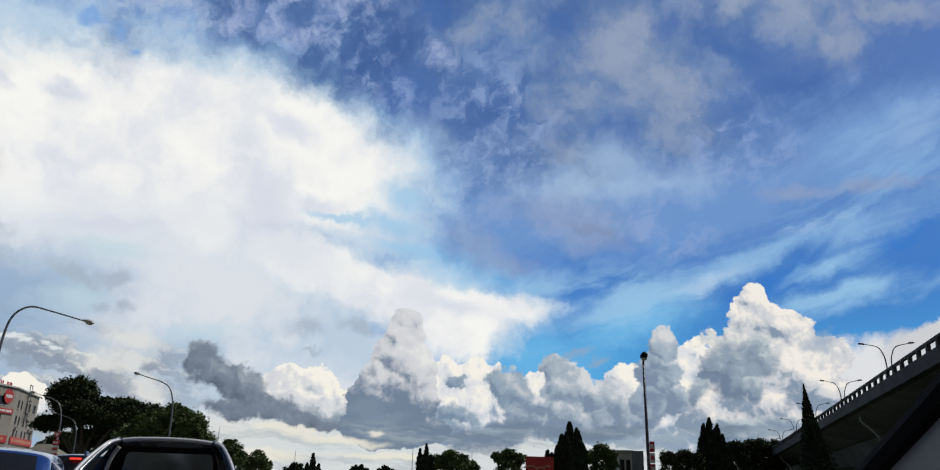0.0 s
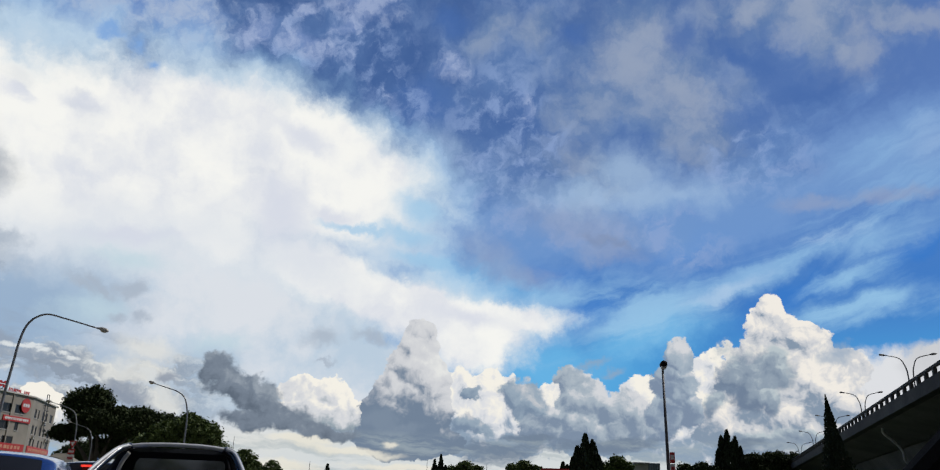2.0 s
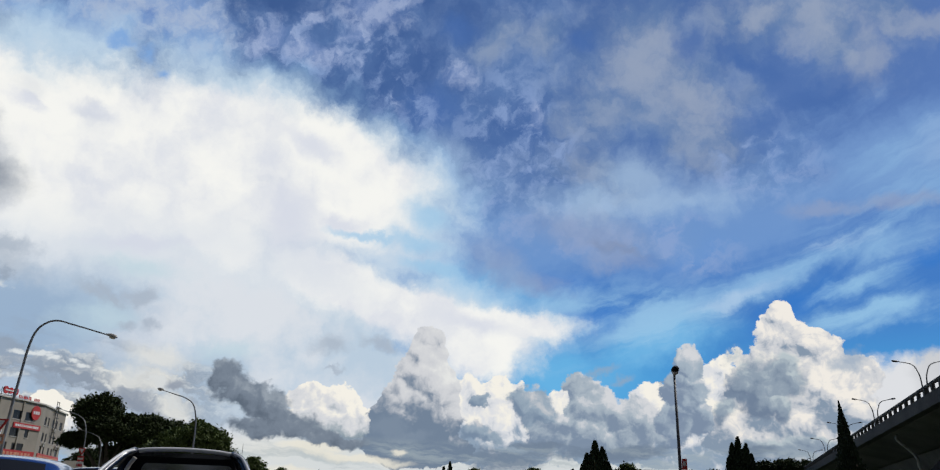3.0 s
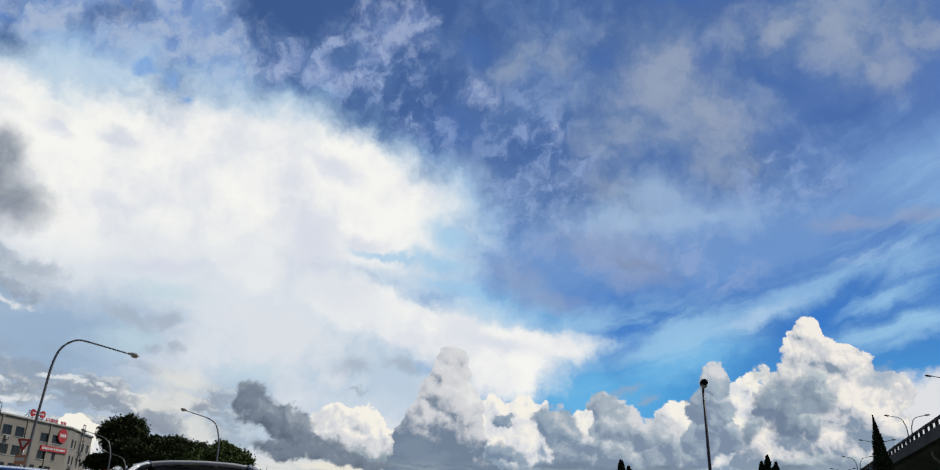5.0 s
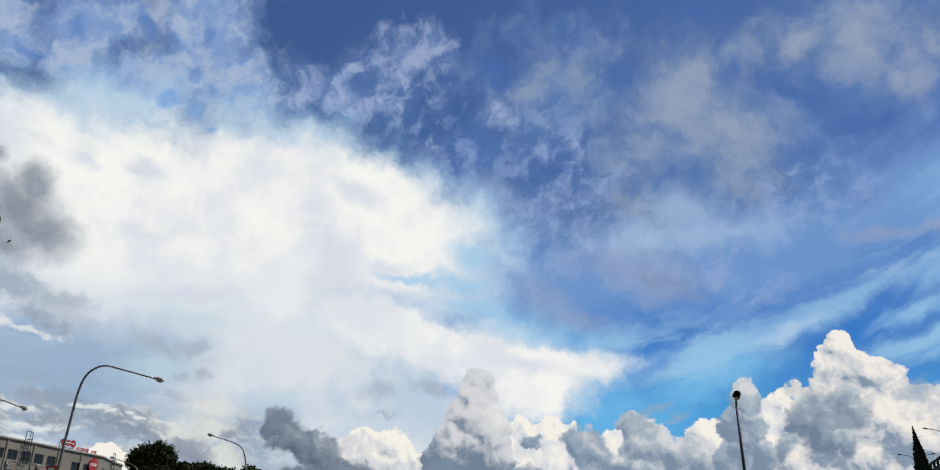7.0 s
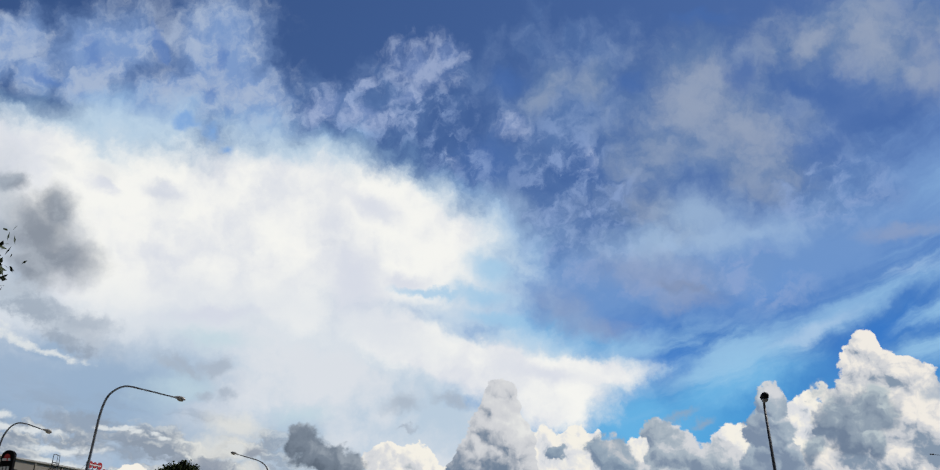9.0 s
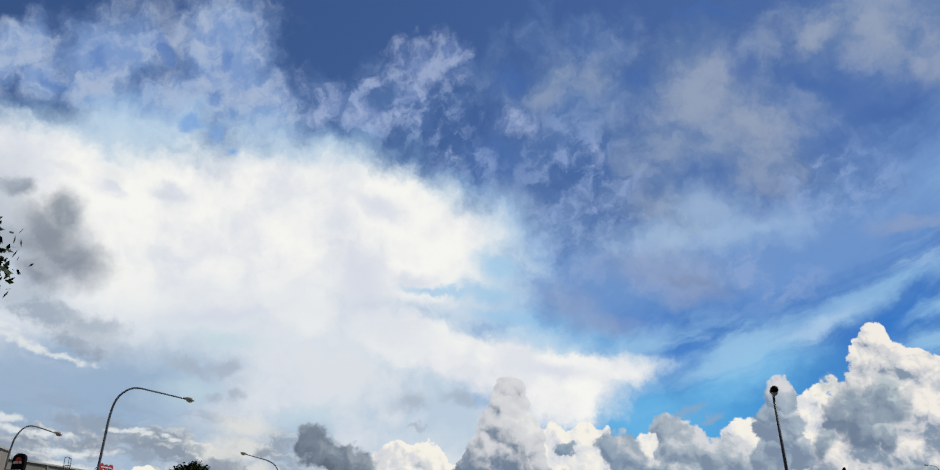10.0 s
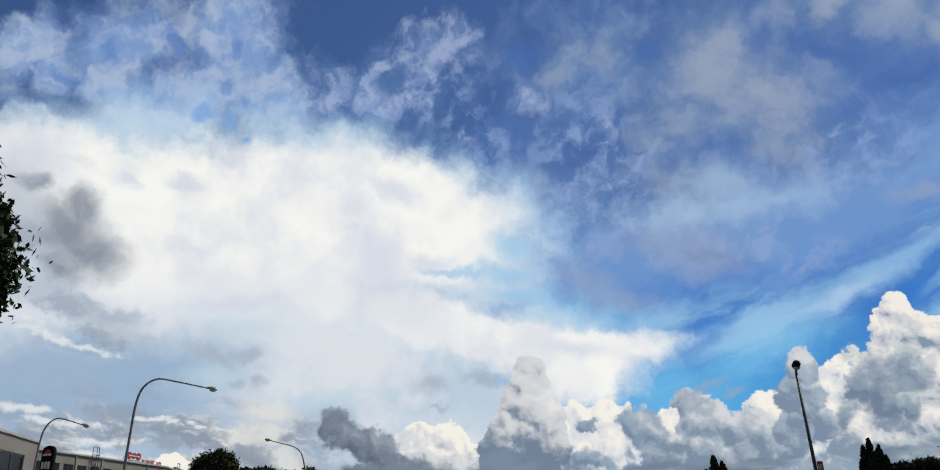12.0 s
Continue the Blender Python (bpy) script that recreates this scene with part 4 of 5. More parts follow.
def roof_emblem():
    root = thing("roof_emblem", FRONT @ Matrix.Translation((S0 + 42.0, 0.1, 18.4)), "red round emblem sign on a steel roof frame", "sign", "signs on the hotel")
    for cx in (-1.35, 0.0, 1.35):
        part("emblem_disc", disc(0.66 if cx else 0.56, 0.2), RED, root, "plain red disc", Matrix.Translation((cx, -0.1, 1.1)))
    part("emblem_band", block(-1.6, 1.6, -0.13, -0.102, 0.98, 1.2), WHITE, root, "plain pale band")
    for x in (-1.9, 0.0, 1.9):
        part("strut", tube([(x, 0.35, 0), (x, 0.35, 1.6)], 0.05, 6), DARK_STEEL, root)
        part("brace", tube([(x, 0.35, 1.2), (x, 1.4, 0.05)], 0.04, 6), DARK_STEEL, root)
    for z in (0.3, 1.4):
        part("rail", tube([(-2.1, 0.35, z), (2.1, 0.35, z)], 0.05, 6), DARK_STEEL, root)


roof_emblem()


def ladder_cage(m, x, z0, z1):
    """A roof ladder with hoops, bolted to the wall."""
    root = thing("cage_ladder", m @ Matrix.Translation((x, -0.05, 0)), "dark steel cage ladder rising above the roof edge", "ladder", "cage ladders on the hotel")
    for sx in (-0.80, 0.80):
        part("stile", tube(bend([(sx, -0.3, z0), (sx, -0.3, z1 - 0.6), (sx * 0.75, -0.2, z1 - 0.1), (0, -0.1, z1 + 0.05)]), 0.06, 6), DARK_STEEL, root)
    part("centre_bar", tube([(0, -0.5, z0 + 0.5), (0, -0.5, z1)], 0.05, 6), DARK_STEEL, root)
    for k in range(int((z1 - z0) / 0.95)):
        z = z0 + 0.3 + 0.95 * k
        hoop = [(0.80 * math.cos(a), -0.3 - 0.5 * math.sin(a), z) for a in (math.pi * j / 8 for j in range(9))]
        part("hoop", tube(hoop, 0.05, 6), DARK_STEEL, root)
        part("rung", tube([(-0.80, -0.3, z), (0.80, -0.3, z)], 0.05, 6), DARK_STEEL, root)
    for z in (z0 + 0.4, min(z1 - 1.6, 17.6)):
        part("bracket", tube([(-0.80, -0.3, z), (-0.80, 0.08, z)], 0.05, 6), DARK_STEEL, root)


ladder_cage(FRONT, S0 + 31.0, 14.5, 20.0)
ladder_cage(SIDE, 8.4, 12.5, 19.8)


def shop_hall():
    root = thing("shop_building", pose(0, 0, 0), "plain cream shop hall with a large dark shopfront", "building")
    m = wall_frame((-36.8, 33.0), (-43.6, 58.4))
    length = math.hypot(6.8, 25.4)
    hole = (16.5, 6.9, 15.5, 3.9)
    wall = part("front_wall", pierced_wall(length, 10.0, 0.35, [hole]), PLASTER, root, "cream plastered wall", m)
    part("coping", block(-0.1, length + 0.1, -0.12, 0.45, 10.0, 10.18), TRIM, wall, "thin pale coping")
    win = part("window", block(hole[0] - 7.75, hole[0] + 7.75, 0.10, 0.22, hole[1] + 1.83, hole[1] + 1.95), TRIM, wall, "tall dark shop glazing")
    for k in range(8):
        x = hole[0] - 7.75 + k * 15.5 / 8
        part("pane", block(x + 0.05, x + 15.5 / 8 - 0.05, 0.14, 0.16, hole[1] - 1.95, hole[1] + 1.83), GLASS, win)
        part("mullion", block(x - 0.03, x + 0.03, 0.10, 0.2, hole[1] - 1.95, hole[1] + 1.83), FRAME, win)
    for name, a, b in (("side_wall", (-43.6, 58.4), (-62, 53.5)), ("back_wall", (-62, 53.5), (-55.2, 28.1)), ("end_wall", (-55.2, 28.1), (-36.8, 33.0))):
        part(name, block(0, math.dist(a, b), 0, 0.35, 0, 10.0), PLASTER, root, at=wall_frame(a, b))
    bm = bmesh.new()
    bm.faces.new([bm.verts.new((x, y, 9.5)) for x, y in ((-36.9, 33.1), (-43.7, 58.3), (-61.8, 53.4), (-55.1, 28.3))])
    got = bmesh.ops.extrude_face_region(bm, geom=list(bm.faces))
    bmesh.ops.translate(bm, vec=(0, 0, 0.25), verts=[q for q in got["geom"] if isinstance(q, bmesh.types.BMVert)])
    part("roof", bm, CONCRETE, root)


shop_hall()


def bungalow():
    root = thing("bungalow", pose(-60.5, 117, 0), "low house with a pale hipped roof under trees", "house")
    part("wall", block(-2, 2, -2, 2, 0, 5.2), PLASTER, root)
    bm = bmesh.new()
    base = [bm.verts.new(p) for p in ((-2.5, -2.5, 5.1), (2.5, -2.5, 5.1), (2.5, 2.5, 5.1), (-2.5, 2.5, 5.1))]
    top = [bm.verts.new(p) for p in ((-0.8, 0, 6.5), (0.8, 0, 6.5))]
    bm.faces.new(base[::-1])
    for f in ((base[0], base[1], top[1], top[0]), (base[1], base[2], top[1]), (base[2], base[3], top[0], top[1]), (base[3], base[0], top[0])):
        bm.faces.new(f)
    part("roof", bm, material("faded roof sheet", (0.22, 0.20, 0.15), 0.7, vary=0.2, scale=0.8), root, "faded sheet roof")
    for x in (-1.2, 0, 1.2):
        part("window", block(x - 0.4, x + 0.4, -2.06, -1.98, 3.2, 4.6), GLASS, root)


bungalow()

ALONG = Vector((0.284, 1.0, 0)).normalized()
ACROSS = Vector((ALONG.y, -ALONG.x, 0))


def deck_pose(s, u=0.0, z=0.0):
    """A frame on the flyover: x across it, y along it; s metres from where its edge crosses y = 40."""
    p = Vector((23.3, 40.0, 0)) + ALONG * s + ACROSS * u
    return Matrix(((ACROSS.x, ALONG.x, 0, p.x), (ACROSS.y, ALONG.y, 0, p.y), (0, 0, 1, z), (0, 0, 0, 1)))


# darker copy of the flyover concrete: the near edge's shade is put into its colour
SHADED_CONCRETE = material("shade-darkened concrete", (0.065, 0.064, 0.06), 0.95, vary=0.4, scale=0.22, fine=24, bump=0.35)
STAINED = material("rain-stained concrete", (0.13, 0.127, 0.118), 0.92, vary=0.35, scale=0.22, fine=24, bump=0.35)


def flyover():
    root = thing("flyover", deck_pose(0), "long concrete road flyover on heavy piers", "bridge")
    s0, s1 = -75.0, 420.0

    def run(section):
        """Sweep a closed cross-section of (u, z) along the flyover."""
        bm = bmesh.new()
        n = 24
        rings = [[bm.verts.new((u, s0 + (s1 - s0) * k / n, z)) for u, z in section] for k in range(n + 1)]
        for a, b in zip(rings, rings[1:]):
            for j in range(len(section)):
                bm.faces.new((a[j], a[(j + 1) % len(section)], b[(j + 1) % len(section)], b[j]))
        bm.faces.new(rings[0])
        bm.faces.new(rings[-1][::-1])
        bmesh.ops.recalc_face_normals(bm, faces=bm.faces)
        return bm

    # near beam, rails and posts take the copy with shade in its colour
    part("edge_beam", run([(0, 7.66), (0, 8.42), (0.35, 8.42), (0.35, 7.9), (0.5, 7.9), (0.5, 7.62)]), SHADED_CONCRETE, root, "edge beam with its shade in the colour")
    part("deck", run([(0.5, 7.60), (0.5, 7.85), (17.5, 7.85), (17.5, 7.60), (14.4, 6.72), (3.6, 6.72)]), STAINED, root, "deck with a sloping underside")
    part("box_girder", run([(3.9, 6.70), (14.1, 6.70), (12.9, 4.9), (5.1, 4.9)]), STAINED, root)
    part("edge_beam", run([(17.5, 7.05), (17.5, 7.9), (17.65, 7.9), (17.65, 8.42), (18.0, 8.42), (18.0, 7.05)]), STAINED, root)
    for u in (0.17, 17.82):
        part("handrail", run([(u - 0.09, 8.85), (u - 0.09, 8.99), (u + 0.09, 8.99), (u + 0.09, 8.85)]), SHADED_CONCRETE, root)
    me = bpy.data.meshes.new("rail_post")
    bm = block(-0.09, 0.09, -0.17, 0.17, 8.42, 8.85)
    bm.to_mesh(me)
    bm.free()
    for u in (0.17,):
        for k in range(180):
            mesh_part("rail_post", me, SHADED_CONCRETE, root, at=Matrix.Translation((u, -14 + 1.8 * k, 0)))
    bm = bmesh.new()
    for k in range(120):
        block(17.73, 17.91, -14 + 2.75 * k - 0.2, -14 + 2.75 * k + 0.2, 8.42, 8.80, bm=bm)
    tagged(part("far_rail_posts", bm, STAINED, root), kind="stuff")
    for s in (-38, -8, 22, 52, 82, 112, 142, 172, 208, 248):
        cap = outline([(3.2, 4.9), (14.8, 4.9), (14.8, 4.3), (11.6, 2.6), (6.4, 2.6), (3.2, 4.3)], 1.8)
        pier = part("pier", tube([(9.0, 0, -0.3), (9.0, 0, 2.7)], [1.5, 1.5], 16), STAINED, root, "heavy concrete pier", Matrix.Translation((0, s, 0)), False)
        part("pier_cap", cap, STAINED, pier, "flared pier head", Matrix.Translation((0, -0.9, 0)))
        pipe = bend([(0.85, -1.1, 7.5), (0.88, -1.1, 7.1), (1.6, -1.1, 6.4), (2.0, -1.1, 5.8), (2.1, -1.1, 5.1), (3.0, -1.1, 4.2), (3.3, -1.1, 3.4)], 4)
        part("drain_pipe", tube(pipe, 0.10, 8), TRIM, pier, "pale drain pipe")
    return root


flyover()


def median_lamp(s, side):
    """One of a back-to-back pair on the flyover's middle strip."""
    root = thing("street_lamp", deck_pose(s, 8.75 + 0.25 * side, 7.85), "slim flyover lamp with a swept arm", "street lamp", "lamps on the flyover")
    pts = bend([(0, 0, 0), (0, 0, 4), (0, 0, 7.2), (side * 0.2, 0, 8.3), (side * 0.65, 0, 9.02), (side * 1.9, 0, 9.36)])
    part("post", tube(pts, [0.085 - 0.045 * k / len(pts) for k in range(len(pts))], 10), DARK_STEEL, root, smooth=True)
    part("lamp_head", tube([(side * 1.8, 0, 9.34), (side * 1.95, 0, 9.37), (side * 2.35, 0, 9.42), (side * 2.45, 0, 9.43)], [0.05, 0.13, 0.13, 0.04], 10, flat=0.7), DARK_STEEL, root, smooth=True)


for k in range(9):
    for side in (-1, 1):
        median_lamp(45.0 + 28.0 * k, side)


def pole_lamp():
    """A post whose short arm points back along the road, so that its head hides the arm."""
    root = thing("street_lamp", pose(5.88, 25.7, 0), "dark lamp post with its head turned to the road", "street lamp", "street lamps along the road")
    part("post", tube([(0, 0, 0), (-0.02, 0, 3), (-0.04, 0, 5.45)], [0.058, 0.05, 0.036], 12), DARK_STEEL, root, smooth=True)
    part("arm", tube(bend([(-0.04, 0, 5.4), (-0.07, -0.15, 5.52), (-0.14, -0.5, 5.58)]), 0.036, 10), DARK_STEEL, root, smooth=True)
    head = part("lamp_head", tube([(-0.13, -0.4, 5.57), (-0.15, -0.55, 5.59), (-0.20, -0.9, 5.57), (-0.24, -1.15, 5.54)], [0.05, 0.11, 0.11, 0.05], 14), BLACK, root, "dark rounded lamp head", smooth=True)
    bm = bmesh.new()
    bmesh.ops.create_uvsphere(bm, u_segments=12, v_segments=8, radius=1.0, matrix=Matrix.LocRotScale((-0.19, -0.8, 5.48), None, (0.085, 0.2, 0.07)))
    part("lens", bm, HOUSING, head, "pale glass lens", smooth=True)
    part("base_plate", block(-0.2, 0.2, -0.2, 0.2, 0.0, 0.04), DARK_STEEL, root)


pole_lamp()
small = thing("street_banner", pose(5.97, 25.58, 0), "narrow red and white notice stack on the lamp post", "sign")
for z0, z1, mat in ((2.62, 2.95, RED), (2.28, 2.60, WHITE), (1.85, 2.26, RED), (1.4, 1.83, WHITE)):
    p = part("notice_plate", block(-0.08, 0.08, -0.02, 0.0, z0, z1, 0.005), mat, small)
    bars(p, -0.055, 0.06, z0 + 0.1, z1 - 0.08, -0.05, 3, WHITE if mat is RED else RED, int(z0 * 10))
part("clamp", block(-0.06, 0.06, 0.0, 0.12, 2.0, 2.06), DARK_STEEL, small)


def leaf_mesh(name, centres, sizes, seed, droop=0.0, slim=0.55):
    """Many small leaves: each a folded diamond of two triangles at its own angle."""
    rng = np.random.default_rng(seed)
    n = len(centres)
    a = rng.normal(size=(n, 3))
    a[:, 2] -= droop
    a /= np.linalg.norm(a, axis=1)[:, None]
    b = np.cross(a, rng.normal(size=(n, 3)))
    b /= np.linalg.norm(b, axis=1)[:, None]
    s = np.asarray(sizes)[:, None]
    quad = np.stack([centres - a * s, centres - b * s * slim, centres + a * s, centres + b * s * slim], axis=1).reshape(-1, 3)
    me = bpy.data.meshes.new(name)
    me.vertices.add(4 * n)
    me.vertices.foreach_set("co", quad.astype(np.float32).ravel())
    me.loops.add(4 * n)
    me.loops.foreach_set("vertex_index", np.arange(4 * n, dtype=np.int32))
    me.polygons.add(n)
    me.polygons.foreach_set("loop_start", np.arange(0, 4 * n, 4, dtype=np.int32))
    me.update(calc_edges=True)
    me.validate()
    return me


def broad_tree(x, y, lobes, label, seed, leaf=0.35, per=1400, mat=LEAF, trunk=0.45, name="tree", group="", fork=0.4):
    """A trunk with a limb to each lobe (dx, dy, z, radius, flatness), each lobe a ragged shell of leaf clumps."""
    rng = np.random.default_rng(seed)
    root = thing(name, pose(x, y, -0.12), label, "tree", group)
    low = min(z - r * f for dx, dy, z, r, f in lobes)
    split = max(1.2, fork * low + 0.6)
    part("trunk", tube([(0, 0, 0), (rng.uniform(-0.1, 0.1), 0.05, split * 0.5), (0, 0, split)], [trunk * 1.25, trunk, trunk * 0.85], 12), BARK, root, smooth=True)
    leaves, sizes = [], []
    for dx, dy, z, r, f in lobes:
        tip = Vector((dx, dy, z))
        mid = Vector((dx * 0.45, dy * 0.45, split + (z - split) * 0.55)) + Vector(rng.uniform(-0.3, 0.3, 3))
        part("limb", tube(bend([(0, 0, split * 0.92), mid, tip], 5), [trunk * 0.6 * (1 - 0.8 * k / 10) for k in range(11)], 7), BARK, root, smooth=True)
        clumps = max(10, int(per / 45))
        d = rng.normal(size=(clumps, 3))
        d /= np.linalg.norm(d, axis=1)[:, None]
        where = d * (rng.uniform(0.45, 1.0, clumps) ** 0.6)[:, None] * [r, r, r * f] + [dx, dy, z]
        reach = r * rng.uniform(0.14, 0.34, clumps)
        for c, q in zip(where, reach):
            m = int(per / clumps)
            g = rng.normal(size=(m, 3)) * q * [0.62, 0.62, 0.45]
            leaves.append(c + g)
            sizes.append(rng.uniform(0.6, 1.25, m) * leaf)
    mesh_part("crown", leaf_mesh("crown", np.concatenate(leaves), np.concatenate(sizes), seed), mat, root, "uneven leafy crown")
    return root


def conifer(x, y, spires, label, seed, needle=0.3, per=900, mat=CYPRESS, group="", name="cypress_tree", power=0.62, fat=1.25):
    """Upright pointed heads (dx, dy, base z, tip z, radius, tip shift) of short upswept sprays round a trunk."""
    rng = np.random.default_rng(seed)
    root = thing(name, pose(x, y, -0.12), label, "tree", group)
    tall = max(q[3] for q in spires)
    part("trunk", tube([(0, 0, 0), (0, 0, tall * 0.6)], [0.28, 0.08], 10), BARK, root, smooth=True)
    pts, tips, sizes = [], [], []
    for dx, dy, z0, z1, r, shift in spires:
        h = rng.uniform(0, 1, per) ** 1.15
        a = rng.uniform(0, 2 * np.pi, per)
        wob = 1 + 0.16 * np.sin(3 * a + 9 * h + seed) + 0.10 * np.sin(23 * h + 5 * a)
        q = fat * r * (1 - h) ** power * np.minimum(1, 0.45 + 4 * h) * wob * rng.uniform(0.35, 1.02, per)
        p = np.stack([dx + shift * h + q * np.cos(a), dy + q * np.sin(a), z0 + (z1 - z0) * h], axis=1)
        up = np.stack([0.35 * np.cos(a), 0.35 * np.sin(a), np.ones(per)], axis=1) + rng.normal(size=(per, 3)) * 0.22
        up /= np.linalg.norm(up, axis=1)[:, None]
        pts.append(p)
        tips.append(up)
        sizes.append(rng.uniform(0.6, 1.2, per) * needle * (1 - 0.45 * h))
    p, up, s = np.concatenate(pts), np.concatenate(tips), np.concatenate(sizes)[:, None]
    b = np.cross(up, rng.normal(size=up.shape))
    b /= np.linalg.norm(b, axis=1)[:, None]
    quad = np.stack([p - up * s * 0.6, p - b * s * 0.55, p + up * s, p + b * s * 0.55], axis=1).reshape(-1, 3)
    n = len(p)
    me = bpy.data.meshes.new("crown")
    me.vertices.add(4 * n)
    me.vertices.foreach_set("co", quad.astype(np.float32).ravel())
    me.loops.add(4 * n)
    me.loops.foreach_set("vertex_index", np.arange(4 * n, dtype=np.int32))
    me.polygons.add(n)
    me.polygons.foreach_set("loop_start", np.arange(0, 4 * n, 4, dtype=np.int32))
    me.update(calc_edges=True)
    mesh_part("crown", me, mat, root, "dense pointed foliage")
    return root


# large spreading trees beside the hotel
broad_tree(-39.9, 85, [(-3.0, 0, 10.3, 1.5, 0.95), (-1.4, 0, 10.6, 1.6, 0.95), (-2.4, 1, 8.6, 1.9, 0.8), (-0.7, -1, 8.5, 1.7, 0.8), (-4.1, 0, 7.3, 1.4, 0.5), (1.5, 0, 8.1, 1.5, 0.6), (3.2, 0, 7.9, 1.5, 0.55), (5.2, 1, 7.3, 1.5, 0.5), (0.5, 2, 6.3, 2.2, 0.5)],
           "large dark spreading tree with a high crown", 21, 0.17, 7000, LEAF_DARK, 0.5)
broad_tree(-33.5, 86, [(-0.8, 0, 8.5, 1.9, 0.5), (1.8, 0, 7.7, 1.9, 0.5), (-3.2, 0, 9.1, 1.9, 0.5), (-5.4, 0.5, 9.4, 1.5, 0.5), (-4.4, 1, 7.6, 1.8, 0.5), (0.5, 1, 5.9, 2.6, 0.5), (3.5, 0, 5.4, 2.0, 0.7)], "dark spreading tree with a flat crown", 22, 0.17, 7000, LEAF_DARK, 0.4)
broad_tree(-25.6, 70, [(0.4, 0, 7.0, 1.3, 0.9), (-1.6, 0, 6.2, 1.5, 0.8), (1.7, 0, 6.2, 1.4, 0.8), (-3.0, 0, 5.0, 1.5, 0.8), (0, 0.5, 4.8, 2.0, 0.8), (2.7, 0, 4.7, 1.3, 0.9)], "green bushy tree behind a lamp post", 23, 0.14, 6000, LEAF, 0.35)
broad_tree(-26.0, 90, [(0, 0, 5.3, 1.1, 0.9), (0.8, 0, 4.4, 1.1, 0.9), (-0.8, 0, 4.2, 1.1, 0.9)], "small rounded green roadside tree", 24, 0.15, 3000, LEAF, 0.2, group="roadside trees")
broad_tree(-28.0, 110, [(0, 0, 5.2, 1.0, 0.9), (-1.0, 0, 4.3, 1.1, 0.9), (1.0, 0, 4.3, 1.0, 0.9)], "small bushy green roadside tree", 25, 0.15, 3000, LEAF, 0.2, group="roadside trees")
broad_tree(-64.0, 130, [(0, 0, 7.4, 2.2, 0.8), (-2.2, 0, 6.4, 2.2, 0.8), (2.4, 0, 6.3, 2.0, 0.8), (0, 0, 4.8, 2.6, 0.8)], "round dark tree behind a low house", 26, 0.22, 3000, LEAF_DARK, 0.3)

# the far row beyond the junction
for k, (x, tip, w) in enumerate(((-24.7, 5.0, 1.3), (-15.4, 5.0, 0.9), (-11.4, 4.9, 0.9))):
    broad_tree(x, 120, [(0, 0, tip - w * 0.6, w * 0.8, 0.7), (w * 0.8, 0, tip - w, w * 0.7, 0.7), (-w * 0.8, 0, tip - w, w * 0.7, 0.7), (0, 0, tip - 1.8 * w, w, 0.8)], "small distant roadside tree", 30 + k, 0.15, 1500, LEAF_DARK, 0.15, group="roadside trees")
conifer(-22.3, 120, [(0, 0, 0.4, 6.4, 0.9, 0), (0.9, 0, 0.4, 4.9, 0.8, 0), (-0.8, 0, 0.4, 5.0, 0.8, 0)], "small pointed conifer among far trees", 40, 0.4, 900, group="far conifers")
conifer(-5.6, 120, [(0, 0, 0.4, 8.1, 0.75, 0), (-0.9, 0, 0.4, 7.4, 0.7, 0), (0.7, 0.3, 0.4, 6.6, 0.8, 0)], "pair of slim dark cypresses", 41, 0.5, 1300, group="far conifers")
broad_tree(-1.5, 121, [(-0.6, 0, 6.4, 1.3, 0.7), (1.0, 0, 5.8, 1.3, 0.7), (2.6, 0, 5.0, 1.2, 0.7), (-2.4, 0, 5.6, 1.3, 0.8), (0.4, 0, 4.6, 2.0, 0.7)], "low spreading tree with feathery edges", 42, 0.17, 3500, LEAF, 0.25, group="roadside trees")
broad_tree(6.9, 119, [(-0.2, 0, 6.9, 1.1, 0.6), (-1.6, 0, 6.5, 1.1, 0.6), (1.2, 0, 6.3, 1.0, 0.6), (-0.3, 0, 5.0, 1.8, 0.7)], "light green spreading roadside tree", 43, 0.17, 3500, LEAF, 0.25, group="roadside trees")
conifer(15.7, 120, [(0, 0, 0.4, 11.8, 1.25, 0), (1.1, 0, 0.4, 10.9, 1.2, 0), (-1.1, 0.4, 0.4, 10.0, 1.2, 0), (1.9, 0, 0.4, 8.8, 1.0, 0), (-1.8, 0, 0.4, 8.4, 1.0, 0), (-3.3, 0, 0.4, 7.6, 0.7, 0), (-2.7, 0, 0.4, 7.2, 0.7, 0)],
        "tall many-headed dark green cypress", 44, 0.55, 2400, group="cypresses", fat=1.3, power=0.52)
broad_tree(20.4, 121, [(0.2, 0, 8.0, 1.2, 0.6), (1.3, 0, 7.2, 1.2, 0.7), (-1.3, 0, 6.9, 1.3, 0.7), (1.5, 0, 6.0, 1.1, 0.8), (0.3, 0, 5.0, 1.7, 0.7)], "bushy green tree beside a cypress", 45, 0.17, 3500, LEAF, 0.25, group="roadside trees")
broad_tree(31.8, 119, [(-1.6, 0, 6.9, 1.3, 0.7), (0.6, 0, 7.1, 1.3, 0.7), (2.4, 0, 6.8, 1.3, 0.7), (-0.6, 0, 5.2, 2.2, 0.7), (2.0, 0, 5.0, 2.0, 0.7)], "dark low tree by the junction", 46, 0.17, 3500, LEAF_DARK, 0.25, group="roadside trees")
